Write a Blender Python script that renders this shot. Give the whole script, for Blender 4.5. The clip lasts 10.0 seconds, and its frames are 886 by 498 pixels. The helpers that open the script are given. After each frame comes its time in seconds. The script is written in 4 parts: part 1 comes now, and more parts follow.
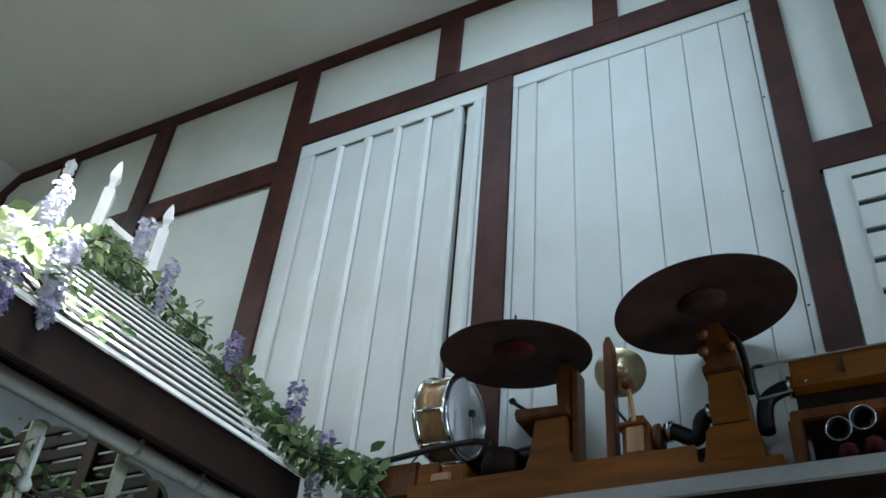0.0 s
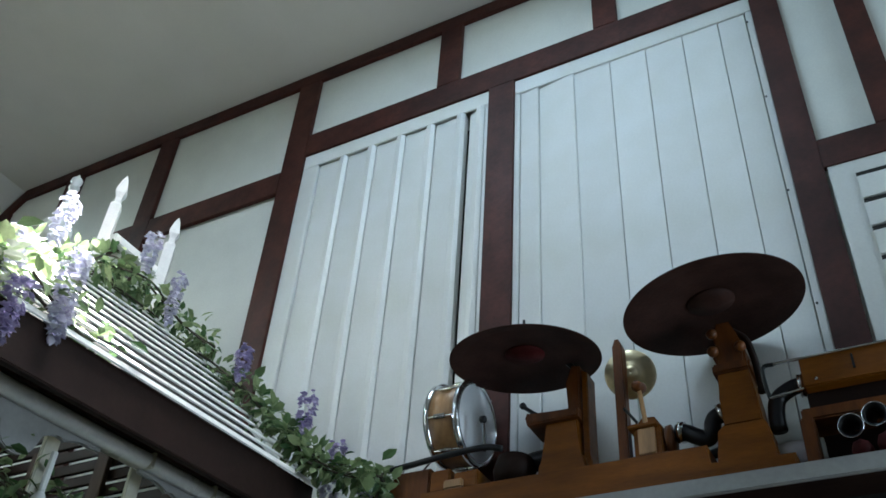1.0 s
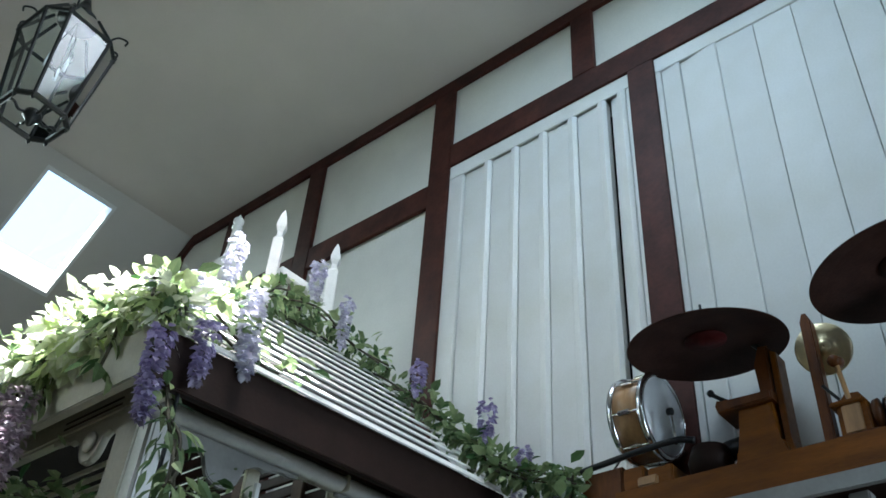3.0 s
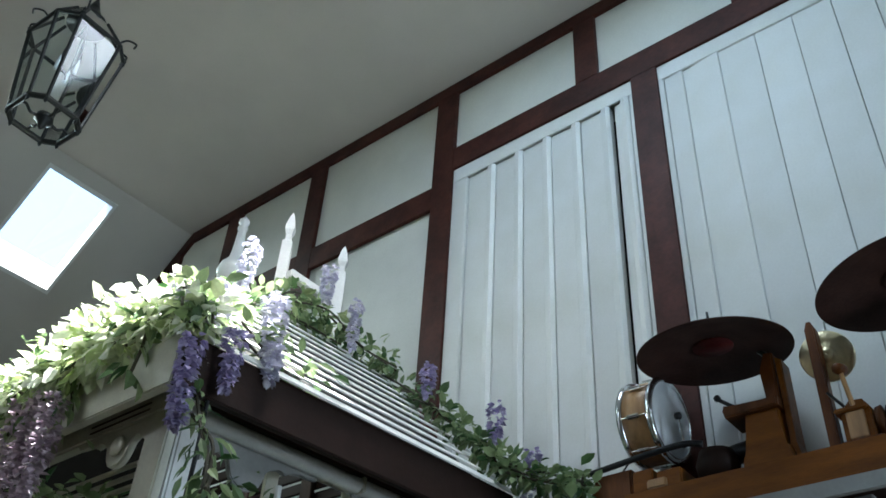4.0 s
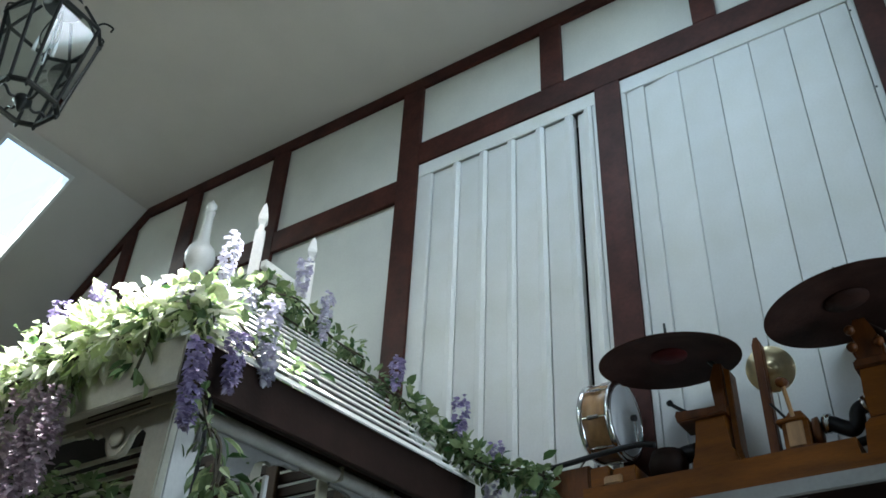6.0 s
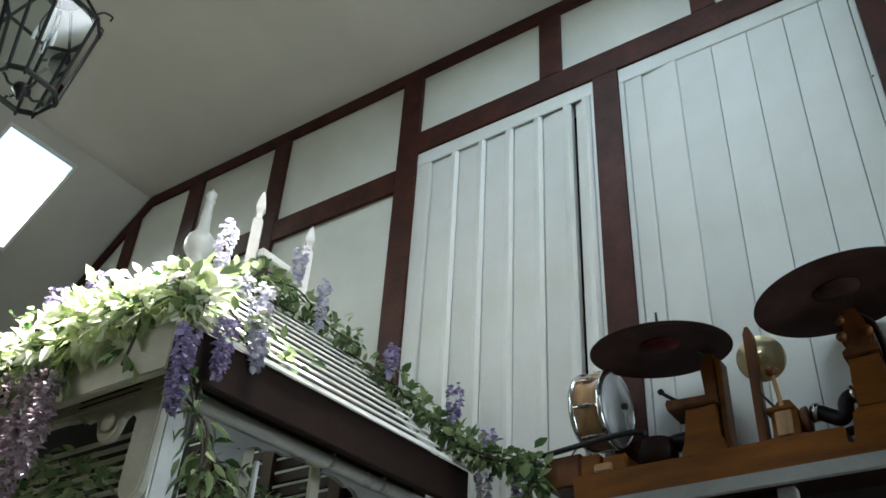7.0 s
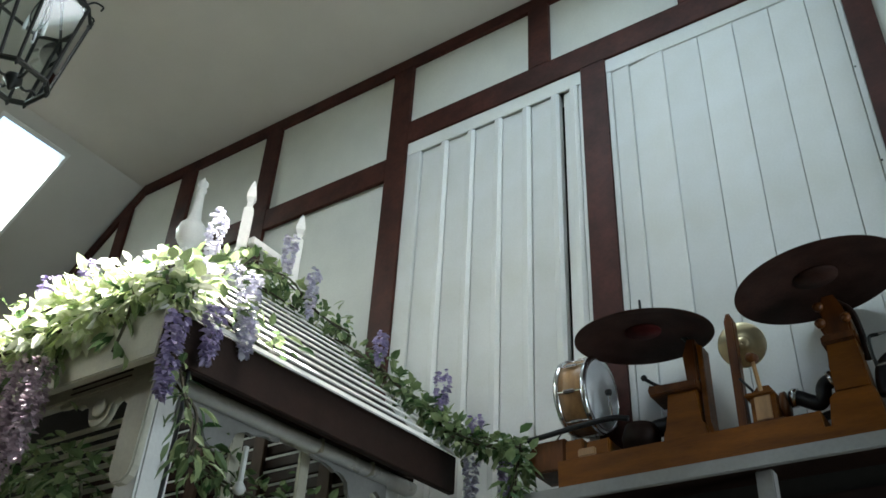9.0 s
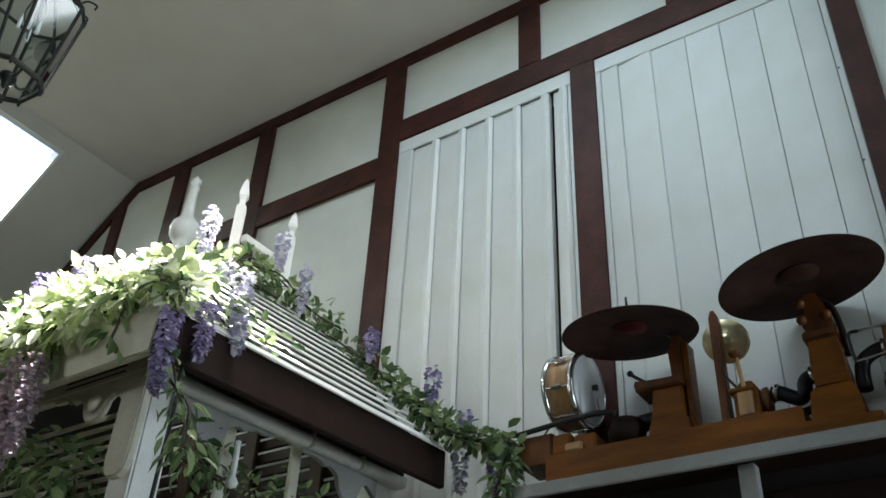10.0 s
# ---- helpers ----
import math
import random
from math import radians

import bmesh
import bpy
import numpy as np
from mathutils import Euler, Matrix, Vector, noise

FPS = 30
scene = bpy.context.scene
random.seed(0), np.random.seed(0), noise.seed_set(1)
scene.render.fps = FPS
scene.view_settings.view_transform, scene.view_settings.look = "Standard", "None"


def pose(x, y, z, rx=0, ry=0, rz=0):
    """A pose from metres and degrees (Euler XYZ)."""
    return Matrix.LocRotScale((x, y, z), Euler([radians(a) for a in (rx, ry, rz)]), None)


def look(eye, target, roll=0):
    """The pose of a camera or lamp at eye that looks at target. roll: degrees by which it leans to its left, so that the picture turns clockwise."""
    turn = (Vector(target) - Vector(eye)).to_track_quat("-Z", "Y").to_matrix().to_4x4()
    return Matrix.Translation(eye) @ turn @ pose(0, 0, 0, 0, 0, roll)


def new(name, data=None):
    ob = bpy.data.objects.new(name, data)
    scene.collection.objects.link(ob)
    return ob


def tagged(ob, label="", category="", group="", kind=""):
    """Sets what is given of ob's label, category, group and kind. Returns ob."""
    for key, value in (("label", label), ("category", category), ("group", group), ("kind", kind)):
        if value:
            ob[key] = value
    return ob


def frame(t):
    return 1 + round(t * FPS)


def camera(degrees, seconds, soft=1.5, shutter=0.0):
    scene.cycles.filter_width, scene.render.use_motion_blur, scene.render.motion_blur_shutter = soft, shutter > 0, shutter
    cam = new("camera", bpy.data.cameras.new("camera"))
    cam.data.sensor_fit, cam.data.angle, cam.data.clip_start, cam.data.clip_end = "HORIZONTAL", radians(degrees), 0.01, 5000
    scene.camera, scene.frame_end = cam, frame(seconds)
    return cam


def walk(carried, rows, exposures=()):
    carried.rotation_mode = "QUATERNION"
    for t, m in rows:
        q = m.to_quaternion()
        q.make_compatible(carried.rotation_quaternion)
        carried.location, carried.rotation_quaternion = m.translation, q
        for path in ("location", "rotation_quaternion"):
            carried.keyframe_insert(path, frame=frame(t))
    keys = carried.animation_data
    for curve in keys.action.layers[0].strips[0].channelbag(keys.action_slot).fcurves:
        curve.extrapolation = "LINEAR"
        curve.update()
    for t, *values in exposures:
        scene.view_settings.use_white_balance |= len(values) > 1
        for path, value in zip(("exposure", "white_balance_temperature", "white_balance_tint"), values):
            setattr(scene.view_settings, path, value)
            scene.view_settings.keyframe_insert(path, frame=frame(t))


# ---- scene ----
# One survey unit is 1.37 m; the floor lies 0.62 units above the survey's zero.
U, Z0 = 1.37, -0.85
cam = camera(52.0, 10.0, soft=1.6)
ROWS = [
    (0.0, -0.038, 0.122, 1.638, 27.21, 38.58, -4.37),
    (0.5, -0.038, 0.125, 1.636, 27.59, 38.81, -4.06),
    (1.0, -0.047, 0.113, 1.629, 28.24, 39.00, -3.44),
    (1.5, -0.083, 0.069, 1.619, 29.97, 38.86, -2.83),
    (2.0, -0.076, 0.086, 1.627, 33.89, 38.53, -2.80),
    (2.5, -0.096, 0.095, 1.647, 37.37, 38.30, -3.11),
    (3.0, -0.103, 0.093, 1.658, 39.96, 38.23, -3.47),
    (4.5, -0.168, -0.200, 1.646, 37.24, 37.20, -2.45),
    (5.0, -0.212, -0.344, 1.652, 34.82, 36.49, -1.95),
    (5.5, -0.177, -0.394, 1.645, 33.88, 36.11, -2.23),
    (7.0, -0.063, -0.348, 1.624, 34.42, 35.30, -2.90),
    (7.5, -0.052, -0.341, 1.623, 34.49, 34.99, -2.93),
    (8.0, -0.051, -0.335, 1.622, 34.48, 34.85, -2.89),
    (8.5, -0.031, -0.347, 1.613, 34.37, 34.70, -2.85),
    (9.0, -0.009, -0.364, 1.595, 34.19, 34.59, -2.71),
    (9.5, 0.015, -0.382, 1.580, 34.02, 34.46, -2.59),
    (10.0, 0.034, -0.397, 1.568, 33.82, 34.37, -2.53),
]
STOPS = 3.00
walk(cam, [(t, pose(x, y, z, 90 + pitch, roll, yaw)) for t, x, y, z, yaw, pitch, roll in ROWS],
     [(0.0, STOPS, 5850, 10), (2.5, STOPS - 0.03, 5850, 10), (4.5, STOPS - 0.10, 5850, 10), (5.6, STOPS - 0.12, 5850, 10), (7.0, STOPS - 0.05, 6420, 10), (10.0, STOPS - 0.06, 6420, 10)])


def spot(x, y, z):
    """A survey place in metres."""
    return Vector((U * x, U * y, U * z + Z0))


# ---- light ----
SUN_AIM = Vector((-2.22, 1.06, 2.98)) - Vector((-1.0, 1.05, 5.12))
elev = math.atan2(-SUN_AIM.z, math.hypot(SUN_AIM.x, SUN_AIM.y))
world = bpy.data.worlds.new("sky")
scene.world = world
world.use_nodes = True
wn = world.node_tree
sky = wn.nodes.new("ShaderNodeTexSky")
sky.sky_type, sky.sun_disc = "NISHITA", False
sky.sun_elevation, sky.dust_density = elev, 6.0
sky.sun_rotation = math.atan2(-SUN_AIM.x, -SUN_AIM.y)
wn.links.new(sky.outputs[0], wn.nodes["Background"].inputs[0])
wn.nodes["Background"].inputs[1].default_value = 0.15

sun = new("sun", bpy.data.lights.new("sun", "SUN"))
sun.data.energy, sun.data.angle, sun.data.color = 5.0, radians(0.5), (0.98, 0.96, 0.86)
sun.matrix_basis = look(spot(-1.0, 1.05, 5.12) - SUN_AIM * 3, spot(-1.0, 1.05, 5.12))


def opening_lamp(name, at, target, sx, sy, watts, color, spread=180):
    lamp = new(name, bpy.data.lights.new(name, "AREA"))
    lamp.data.shape, lamp.data.size, lamp.data.size_y = "RECTANGLE", sx * U, sy * U
    lamp.data.energy, lamp.data.color = watts, color
    lamp.data.spread = radians(spread)
    lamp.matrix_basis = look(spot(*at), spot(*target))
    return lamp


opening_lamp("roof_window_light", (-1.0, 1.05, 5.16), (-1.0, 1.051, 0), 1.28, 0.68, 4.3, (0.70, 0.94, 0.97))
# unseen fill, added high in the south wall to lift the pavilion front
opening_lamp("gable_window_light", (-2.6, -3.16, 4.45), (-3.1, 0.9, 2.6), 2.6, 0.5, 1.0, (0.96, 0.98, 0.86), 42)
# unseen bluish fill from the right, placed to brighten shutter tops and slats
opening_lamp("east_window_light", (2.94, 1.40, 4.20), (0, 1.40, 4.20), 1.2, 1.3, 5.2, (0.60, 0.90, 1.0))
# unseen low fill, added to reach the white beam under the eave
opening_lamp("low_window_light", (2.94, 1.50, 1.85), (0, 1.50, 1.85), 1.0, 1.3, 14.0, (0.80, 0.94, 1.0))
# the first lamp sits in the visible skylight, the other two are extra fill
for y in (1.515, 0.35, -0.55):
    opening_lamp("skylight_light", (-4.42, y, 4.93), (-3.56, y, 3.93), 0.6, 0.40, 3.4, (0.86, 0.99, 0.88), 105)


# ---- materials ----
def material(name, color, rough=0.6, metal=0.0, spec=0.5, vary=0.12, scale=6.0, grain=60.0, bump=0.15, second=None, stretch=(1, 1, 1), coat=0.0, piece=0.0):
    """A painted, stained or metal surface: broad stains, fine grain and relief."""
    m = bpy.data.materials.new(name)
    m.use_nodes = True
    n, l = m.node_tree.nodes, m.node_tree.links
    b = n["Principled BSDF"]
    b.inputs["Metallic"].default_value = metal
    b.inputs["Coat Weight"].default_value = coat
    b.inputs["Specular IOR Level"].default_value = spec
    co = n.new("ShaderNodeTexCoord")
    mp = n.new("ShaderNodeMapping")
    mp.inputs["Scale"].default_value = stretch
    l.new(co.outputs["Object"], mp.inputs[0])
    broad, fine = n.new("ShaderNodeTexNoise"), n.new("ShaderNodeTexNoise")
    broad.inputs["Scale"].default_value, broad.inputs["Detail"].default_value = scale, 5
    fine.inputs["Scale"].default_value, fine.inputs["Detail"].default_value = grain, 4
    l.new(mp.outputs[0], broad.inputs["Vector"])
    l.new(mp.outputs[0], fine.inputs["Vector"])
    mix = n.new("ShaderNodeMix")
    mix.data_type = "RGBA"
    other = second or [c * (1 - 2.2 * vary) for c in color]
    mix.inputs[6].default_value, mix.inputs[7].default_value = (*color, 1), (*other, 1)
    ramp = n.new("ShaderNodeMapRange")
    ramp.inputs[1].default_value, ramp.inputs[2].default_value = 0.35, 0.75
    l.new(broad.outputs[0], ramp.inputs[0])
    l.new(ramp.outputs[0], mix.inputs[0])
    grainy = n.new("ShaderNodeMix")
    grainy.data_type, grainy.blend_type = "RGBA", "MULTIPLY"
    grainy.inputs[0].default_value = 1.0
    shade = n.new("ShaderNodeMapRange")
    shade.inputs[1].default_value, shade.inputs[2].default_value = 0.3, 0.7
    shade.inputs[3].default_value, shade.inputs[4].default_value = 1 - vary, 1.0
    l.new(fine.outputs[0], shade.inputs[0])
    l.new(mix.outputs[2], grainy.inputs[6])
    l.new(shade.outputs[0], grainy.inputs[7])
    last = grainy.outputs[2]
    if piece:
        info = n.new("ShaderNodeObjectInfo")
        pv = n.new("ShaderNodeMapRange")
        pv.inputs[3].default_value, pv.inputs[4].default_value = 1 - piece, 1.0
        l.new(info.outputs["Random"], pv.inputs[0])
        pm = n.new("ShaderNodeMix")
        pm.data_type, pm.blend_type = "RGBA", "MULTIPLY"
        pm.inputs[0].default_value = 1.0
        l.new(last, pm.inputs[6])
        l.new(pv.outputs[0], pm.inputs[7])
        last = pm.outputs[2]
    l.new(last, b.inputs["Base Color"])
    rr = n.new("ShaderNodeMapRange")
    rr.inputs[3].default_value, rr.inputs[4].default_value = max(0.02, rough - 0.08), min(1, rough + 0.1)
    l.new(broad.outputs[0], rr.inputs[0])
    l.new(rr.outputs[0], b.inputs["Roughness"])
    bm_ = n.new("ShaderNodeBump")
    bm_.inputs["Strength"].default_value, bm_.inputs["Distance"].default_value = bump, 0.004
    l.new(fine.outputs[0], bm_.inputs["Height"])
    l.new(bm_.outputs[0], b.inputs["Normal"])
    return m


def leafy(name, a, b_, rough=0.45, through_=0.38):
    """Silk foliage or petals: each leaf its own tone, some light through it."""
    m = bpy.data.materials.new(name)
    m.use_nodes = True
    n, l = m.node_tree.nodes, m.node_tree.links
    b = n["Principled BSDF"]
    geo = n.new("ShaderNodeNewGeometry")
    mix = n.new("ShaderNodeMix")
    mix.data_type = "RGBA"
    mix.inputs[6].default_value, mix.inputs[7].default_value = (*a, 1), (*b_, 1)
    l.new(geo.outputs["Random Per Island"], mix.inputs[0])
    co, nz = n.new("ShaderNodeTexCoord"), n.new("ShaderNodeTexNoise")
    nz.inputs["Scale"].default_value = 70
    l.new(co.outputs["Object"], nz.inputs["Vector"])
    mul = n.new("ShaderNodeMix")
    mul.data_type, mul.blend_type = "RGBA", "MULTIPLY"
    mul.inputs[0].default_value = 0.35
    l.new(mix.outputs[2], mul.inputs[6])
    l.new(nz.outputs[0], mul.inputs[7])
    l.new(mul.outputs[2], b.inputs["Base Color"])
    b.inputs["Roughness"].default_value = rough
    tr = n.new("ShaderNodeBsdfTranslucent")
    l.new(mul.outputs[2], tr.inputs[0])
    ms = n.new("ShaderNodeMixShader")
    ms.inputs[0].default_value = through_
    l.new(b.outputs[0], ms.inputs[1])
    l.new(tr.outputs[0], ms.inputs[2])
    l.new(ms.outputs[0], n["Material Output"].inputs[0])
    return m


def clear_glass(name, tint=(0.9, 0.95, 0.95), rough=0.02):
    m = bpy.data.materials.new(name)
    m.use_nodes = True
    n, l = m.node_tree.nodes, m.node_tree.links
    n.remove(n["Principled BSDF"])
    tr, gl, fr, ms = n.new("ShaderNodeBsdfTransparent"), n.new("ShaderNodeBsdfGlossy"), n.new("ShaderNodeFresnel"), n.new("ShaderNodeMixShader")
    tr.inputs[0].default_value = (*tint, 1)
    gl.inputs["Roughness"].default_value = rough
    fr.inputs[0].default_value = 1.28
    l.new(fr.outputs[0], ms.inputs[0])
    l.new(tr.outputs[0], ms.inputs[1])
    l.new(gl.outputs[0], ms.inputs[2])
    l.new(ms.outputs[0], n["Material Output"].inputs[0])
    return m


PLASTER = material("plaster", (0.74, 0.75, 0.70), 0.85, vary=0.06, scale=2.5, grain=120, bump=0.25)
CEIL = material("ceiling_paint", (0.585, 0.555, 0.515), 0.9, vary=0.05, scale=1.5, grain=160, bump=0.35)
TIMBER = material("stained_timber", (0.088, 0.023, 0.015), 0.55, 0.0, 0.25, vary=0.28, scale=5, grain=45, bump=0.3, piece=0.25)
SHUTTER = material("shutter_paint", (0.76, 0.77, 0.76), 0.5, vary=0.05, scale=2.5, grain=90, bump=0.15, piece=0.09, second=(0.66, 0.66, 0.60))
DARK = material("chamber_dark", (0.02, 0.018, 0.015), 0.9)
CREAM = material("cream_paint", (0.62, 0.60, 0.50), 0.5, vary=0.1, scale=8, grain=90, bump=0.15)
GLOSS = material("white_gloss_paint", (0.82, 0.83, 0.82), 0.28, vary=0.08, scale=9, grain=60, bump=0.08, coat=0.3)
WHITE = material("white_paint", (0.80, 0.80, 0.78), 0.45, vary=0.07, scale=9, grain=80, bump=0.12, piece=0.08)
SOFFIT = material("brown_soffit_boards", (0.070, 0.044, 0.032), 0.7, 0.0, 0.15, vary=0.2, scale=6, grain=60, stretch=(6, 1, 1))
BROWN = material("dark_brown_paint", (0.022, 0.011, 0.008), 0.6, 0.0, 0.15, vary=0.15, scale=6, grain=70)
ORANGE = material("orange_varnished_wood", (0.25, 0.080, 0.003), 0.45, 0.0, 0.2, vary=0.2, scale=4, grain=40, stretch=(1, 6, 6), bump=0.15, coat=0.04, piece=0.2)
REDWOOD = material("red_brown_wood", (0.165, 0.052, 0.010), 0.42, 0.0, 0.22, vary=0.25, scale=5, grain=40, stretch=(5, 5, 1), coat=0.04, piece=0.2)
PINE = material("pale_wood", (0.45, 0.25, 0.10), 0.45, vary=0.2, scale=5, grain=40, stretch=(6, 6, 1), coat=0.1)
BRONZE = material("aged_cymbal_bronze", (0.055, 0.024, 0.018), 0.6, 0.0, 0.12, vary=0.25, scale=7, grain=90)
BRONZE2 = material("cymbal_bell_bronze", (0.075, 0.008, 0.008), 0.6, 0.0, 0.12, vary=0.25, scale=9, grain=90)
BRASS = material("polished_brass", (0.92, 0.80, 0.52), 0.36, 1.0, vary=0.1, scale=9)
CHROME = material("chrome", (0.75, 0.76, 0.78), 0.15, 1.0, vary=0.04)
SKIN = material("drum_head_film", (0.74, 0.77, 0.80), 0.4, vary=0.05, scale=8)
RUBBER = material("black_rubber", (0.011, 0.011, 0.013), 0.4, 0.0, 0.35, vary=0.1)
IRON = material("black_iron", (0.022, 0.024, 0.024), 0.45, 0.6, vary=0.15, scale=14)
OAK = material("oak_floor", (0.18, 0.15, 0.09), 0.5, vary=0.2, scale=3, grain=60, stretch=(1, 8, 8))
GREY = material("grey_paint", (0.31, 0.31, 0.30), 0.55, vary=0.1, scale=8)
FARWALL = material("room_wall_paint", (0.28, 0.25, 0.21), 0.85, vary=0.08, scale=2)
GLASS = clear_glass("clear_glass")
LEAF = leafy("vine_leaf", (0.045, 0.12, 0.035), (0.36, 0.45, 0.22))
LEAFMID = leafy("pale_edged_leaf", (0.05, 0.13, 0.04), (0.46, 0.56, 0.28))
# variegated leaves, whitened further so the sun's glare is in their colour
LEAFLIGHT = leafy("variegated_sunlit_leaf", (0.52, 0.64, 0.28), (0.97, 0.97, 0.88), through_=0.52)
PETAL = leafy("wisteria_petal", (0.33, 0.26, 0.52), (0.72, 0.65, 0.88), 0.6, 0.3)
PALEPETAL = leafy("pale_wisteria_petal", (0.60, 0.57, 0.78), (0.90, 0.89, 0.95), 0.6, 0.3)
MAUVE = leafy("mauve_petal", (0.46, 0.34, 0.42), (0.80, 0.68, 0.76), 0.6, 0.3)
STEM = material("vine_stem", (0.07, 0.06, 0.035), 0.8, vary=0.25, scale=20)


# ---- building helpers (survey units) ----
def finish(bm, smooth=False):
    bmesh.ops.recalc_face_normals(bm, faces=bm.faces[:])
    bmesh.ops.scale(bm, vec=(U, U, U), verts=bm.verts[:])
    for f in bm.faces:
        f.smooth = smooth


def part(name, bm, mat, parent=None, label="", at=(0, 0, 0), smooth=False):
    """One mesh under a thing or a part; with no parent, a thing at a survey place."""
    finish(bm, smooth)
    me = bpy.data.meshes.new(name)
    bm.to_mesh(me)
    bm.free()
    me.materials.append(mat)
    ob = new(name, me)
    if parent:
        ob.parent = parent
        ob.location = Vector(at) * U
    else:
        ob.location = spot(*at)
    return tagged(ob, label)


def thing(name, at, label, category, group="", kind=""):
    ob = new(name)
    ob.location = spot(*at)
    ob.empty_display_size = 0.1
    return tagged(ob, label, category, group, kind)


def again(ob, parent, at, rot=(0, 0, 0)):
    """One more of a part, on the same mesh."""
    o = new(ob.name.split(".")[0], ob.data)
    o.parent, o.location = parent, Vector(at) * U
    o.rotation_euler = rot
    return o


def box(bm, x0, x1, y0, y1, z0, z1, bevel=0.0):
    r = bmesh.ops.create_cube(bm, size=1)
    for v in r["verts"]:
        v.co = Vector(((x0 + x1) / 2 + v.co.x * (x1 - x0), (y0 + y1) / 2 + v.co.y * (y1 - y0), (z0 + z1) / 2 + v.co.z * (z1 - z0)))
    if bevel:
        es = list({e for v in r["verts"] for e in v.link_edges})
        bmesh.ops.bevel(bm, geom=es, offset=bevel, segments=2, affect="EDGES")
    return bm


def prism(bm, pts, axis, a, b, bevel=0.0):
    """A flat outline drawn out along an axis from a to b; the outline's two numbers are the other axes in order."""
    k = "xyz".index(axis)
    rings = []
    for d in (a, b):
        ring = []
        for p in pts:
            c = list(p)
            c.insert(k, d)
            ring.append(bm.verts.new(c))
        rings.append(ring)
    n = len(pts)
    fs = [bm.faces.new(rings[0]), bm.faces.new(rings[1][::-1])]
    for i in range(n):
        fs.append(bm.faces.new((rings[0][i], rings[0][(i + 1) % n], rings[1][(i + 1) % n], rings[1][i])))
    if bevel:
        es = list({e for f in fs[:2] for e in f.edges})
        bmesh.ops.bevel(bm, geom=es, offset=bevel, segments=2, affect="EDGES")
    return bm


def frame_of(d):
    d = Vector(d).normalized()
    u = d.orthogonal().normalized()
    return u, d.cross(u)


def lathe(bm, profile, origin=(0, 0, 0), axis=(0, 0, 1), seg=24, closed=False):
    """Profile rows of (radius, distance along the axis); closed joins the last row to the first."""
    d = Vector(axis).normalized()
    u, v = frame_of(d)
    o = Vector(origin)
    rings = []
    for r, h in profile:
        rings.append([bm.verts.new(o + d * h + (u * math.cos(2 * math.pi * i / seg) + v * math.sin(2 * math.pi * i / seg)) * max(r, 1e-4)) for i in range(seg)])
    for a, b in zip(rings, rings[1:]):
        for i in range(seg):
            bm.faces.new((a[i], a[(i + 1) % seg], b[(i + 1) % seg], b[i]))
    if closed:
        for i in range(seg):
            bm.faces.new((rings[-1][i], rings[-1][(i + 1) % seg], rings[0][(i + 1) % seg], rings[0][i]))
    else:
        bm.faces.new(rings[0][::-1])
        bm.faces.new(rings[-1])
    return bm


def tube(bm, pts, r, seg=8, taper=1.0):
    pts = [Vector(p) for p in pts]
    rings, u = [], None
    for i, p in enumerate(pts):
        d = (pts[min(i + 1, len(pts) - 1)] - pts[max(i - 1, 0)]).normalized()
        u = d.orthogonal().normalized() if u is None else (u - d * u.dot(d)).normalized()
        v = d.cross(u)
        rr = r * (1 + (taper - 1) * i / (len(pts) - 1))
        rings.append([bm.verts.new(p + (u * math.cos(2 * math.pi * k / seg) + v * math.sin(2 * math.pi * k / seg)) * rr) for k in range(seg)])
    for a, b in zip(rings, rings[1:]):
        for k in range(seg):
            bm.faces.new((a[k], a[(k + 1) % seg], b[(k + 1) % seg], b[k]))
    bm.faces.new(rings[0][::-1])
    bm.faces.new(rings[-1])
    return bm


def bow(pts, n=6):
    """A smooth line through the points."""
    P = [Vector(p) for p in pts]
    P = [P[0] * 2 - P[1]] + P + [P[-1] * 2 - P[-2]]
    out = []
    for i in range(1, len(P) - 2):
        for k in range(n):
            t = k / n
            a, b, c, d = P[i - 1:i + 3]
            out.append(0.5 * ((2 * b) + (c - a) * t + (2 * a - 5 * b + 4 * c - d) * t * t + (3 * b - a - 3 * c + d) * t ** 3))
    out.append(P[-2])
    return out


NEW = bmesh.new

# ---- the room ----
FLOOR, CEILZ, WY = 0.62, 5.12, 2.205
BENDX, SLOPE = -4.06, 0.86
XL, XR, YB = -6.2, 3.0, -3.2


def slope_z(x):
    return CEILZ + SLOPE * (x - BENDX)


floor = part("floor", box(NEW(), XL, XR, YB, 2.35, FLOOR - 0.1, FLOOR), OAK)
tagged(floor, "warm oak floor of the music room", "floor", kind="structure")

S1, S2, SZ0, SZ1 = (-2.03, -1.145), (-1.037, -0.146), 2.62, 4.55
bm = NEW()
for x0, x1 in ((S1[1], S2[0]), (S2[1], XR)):
    box(bm, x0, x1, WY, 2.35, FLOOR, CEILZ)
for x0, x1 in (S1, S2):
    box(bm, x0, x1, WY, 2.35, FLOOR, SZ0)
    box(bm, x0, x1, WY, 2.35, SZ1, CEILZ)
prism(bm, [(XL, FLOOR), (S1[0], FLOOR), (S1[0], CEILZ), (BENDX, CEILZ), (XL, slope_z(XL))], "y", WY, 2.35)
wall_n = part("wall_north", bm, PLASTER)
tagged(wall_n, "white plastered wall with reddish-brown half-timber boards", "wall", kind="structure")
bm = NEW()
box(bm, XL - 0.1, XL, YB, 2.35, FLOOR, slope_z(XL))
tagged(part("wall_west", bm, FARWALL), "plain plastered side wall under the sloping ceiling", "wall", kind="structure")
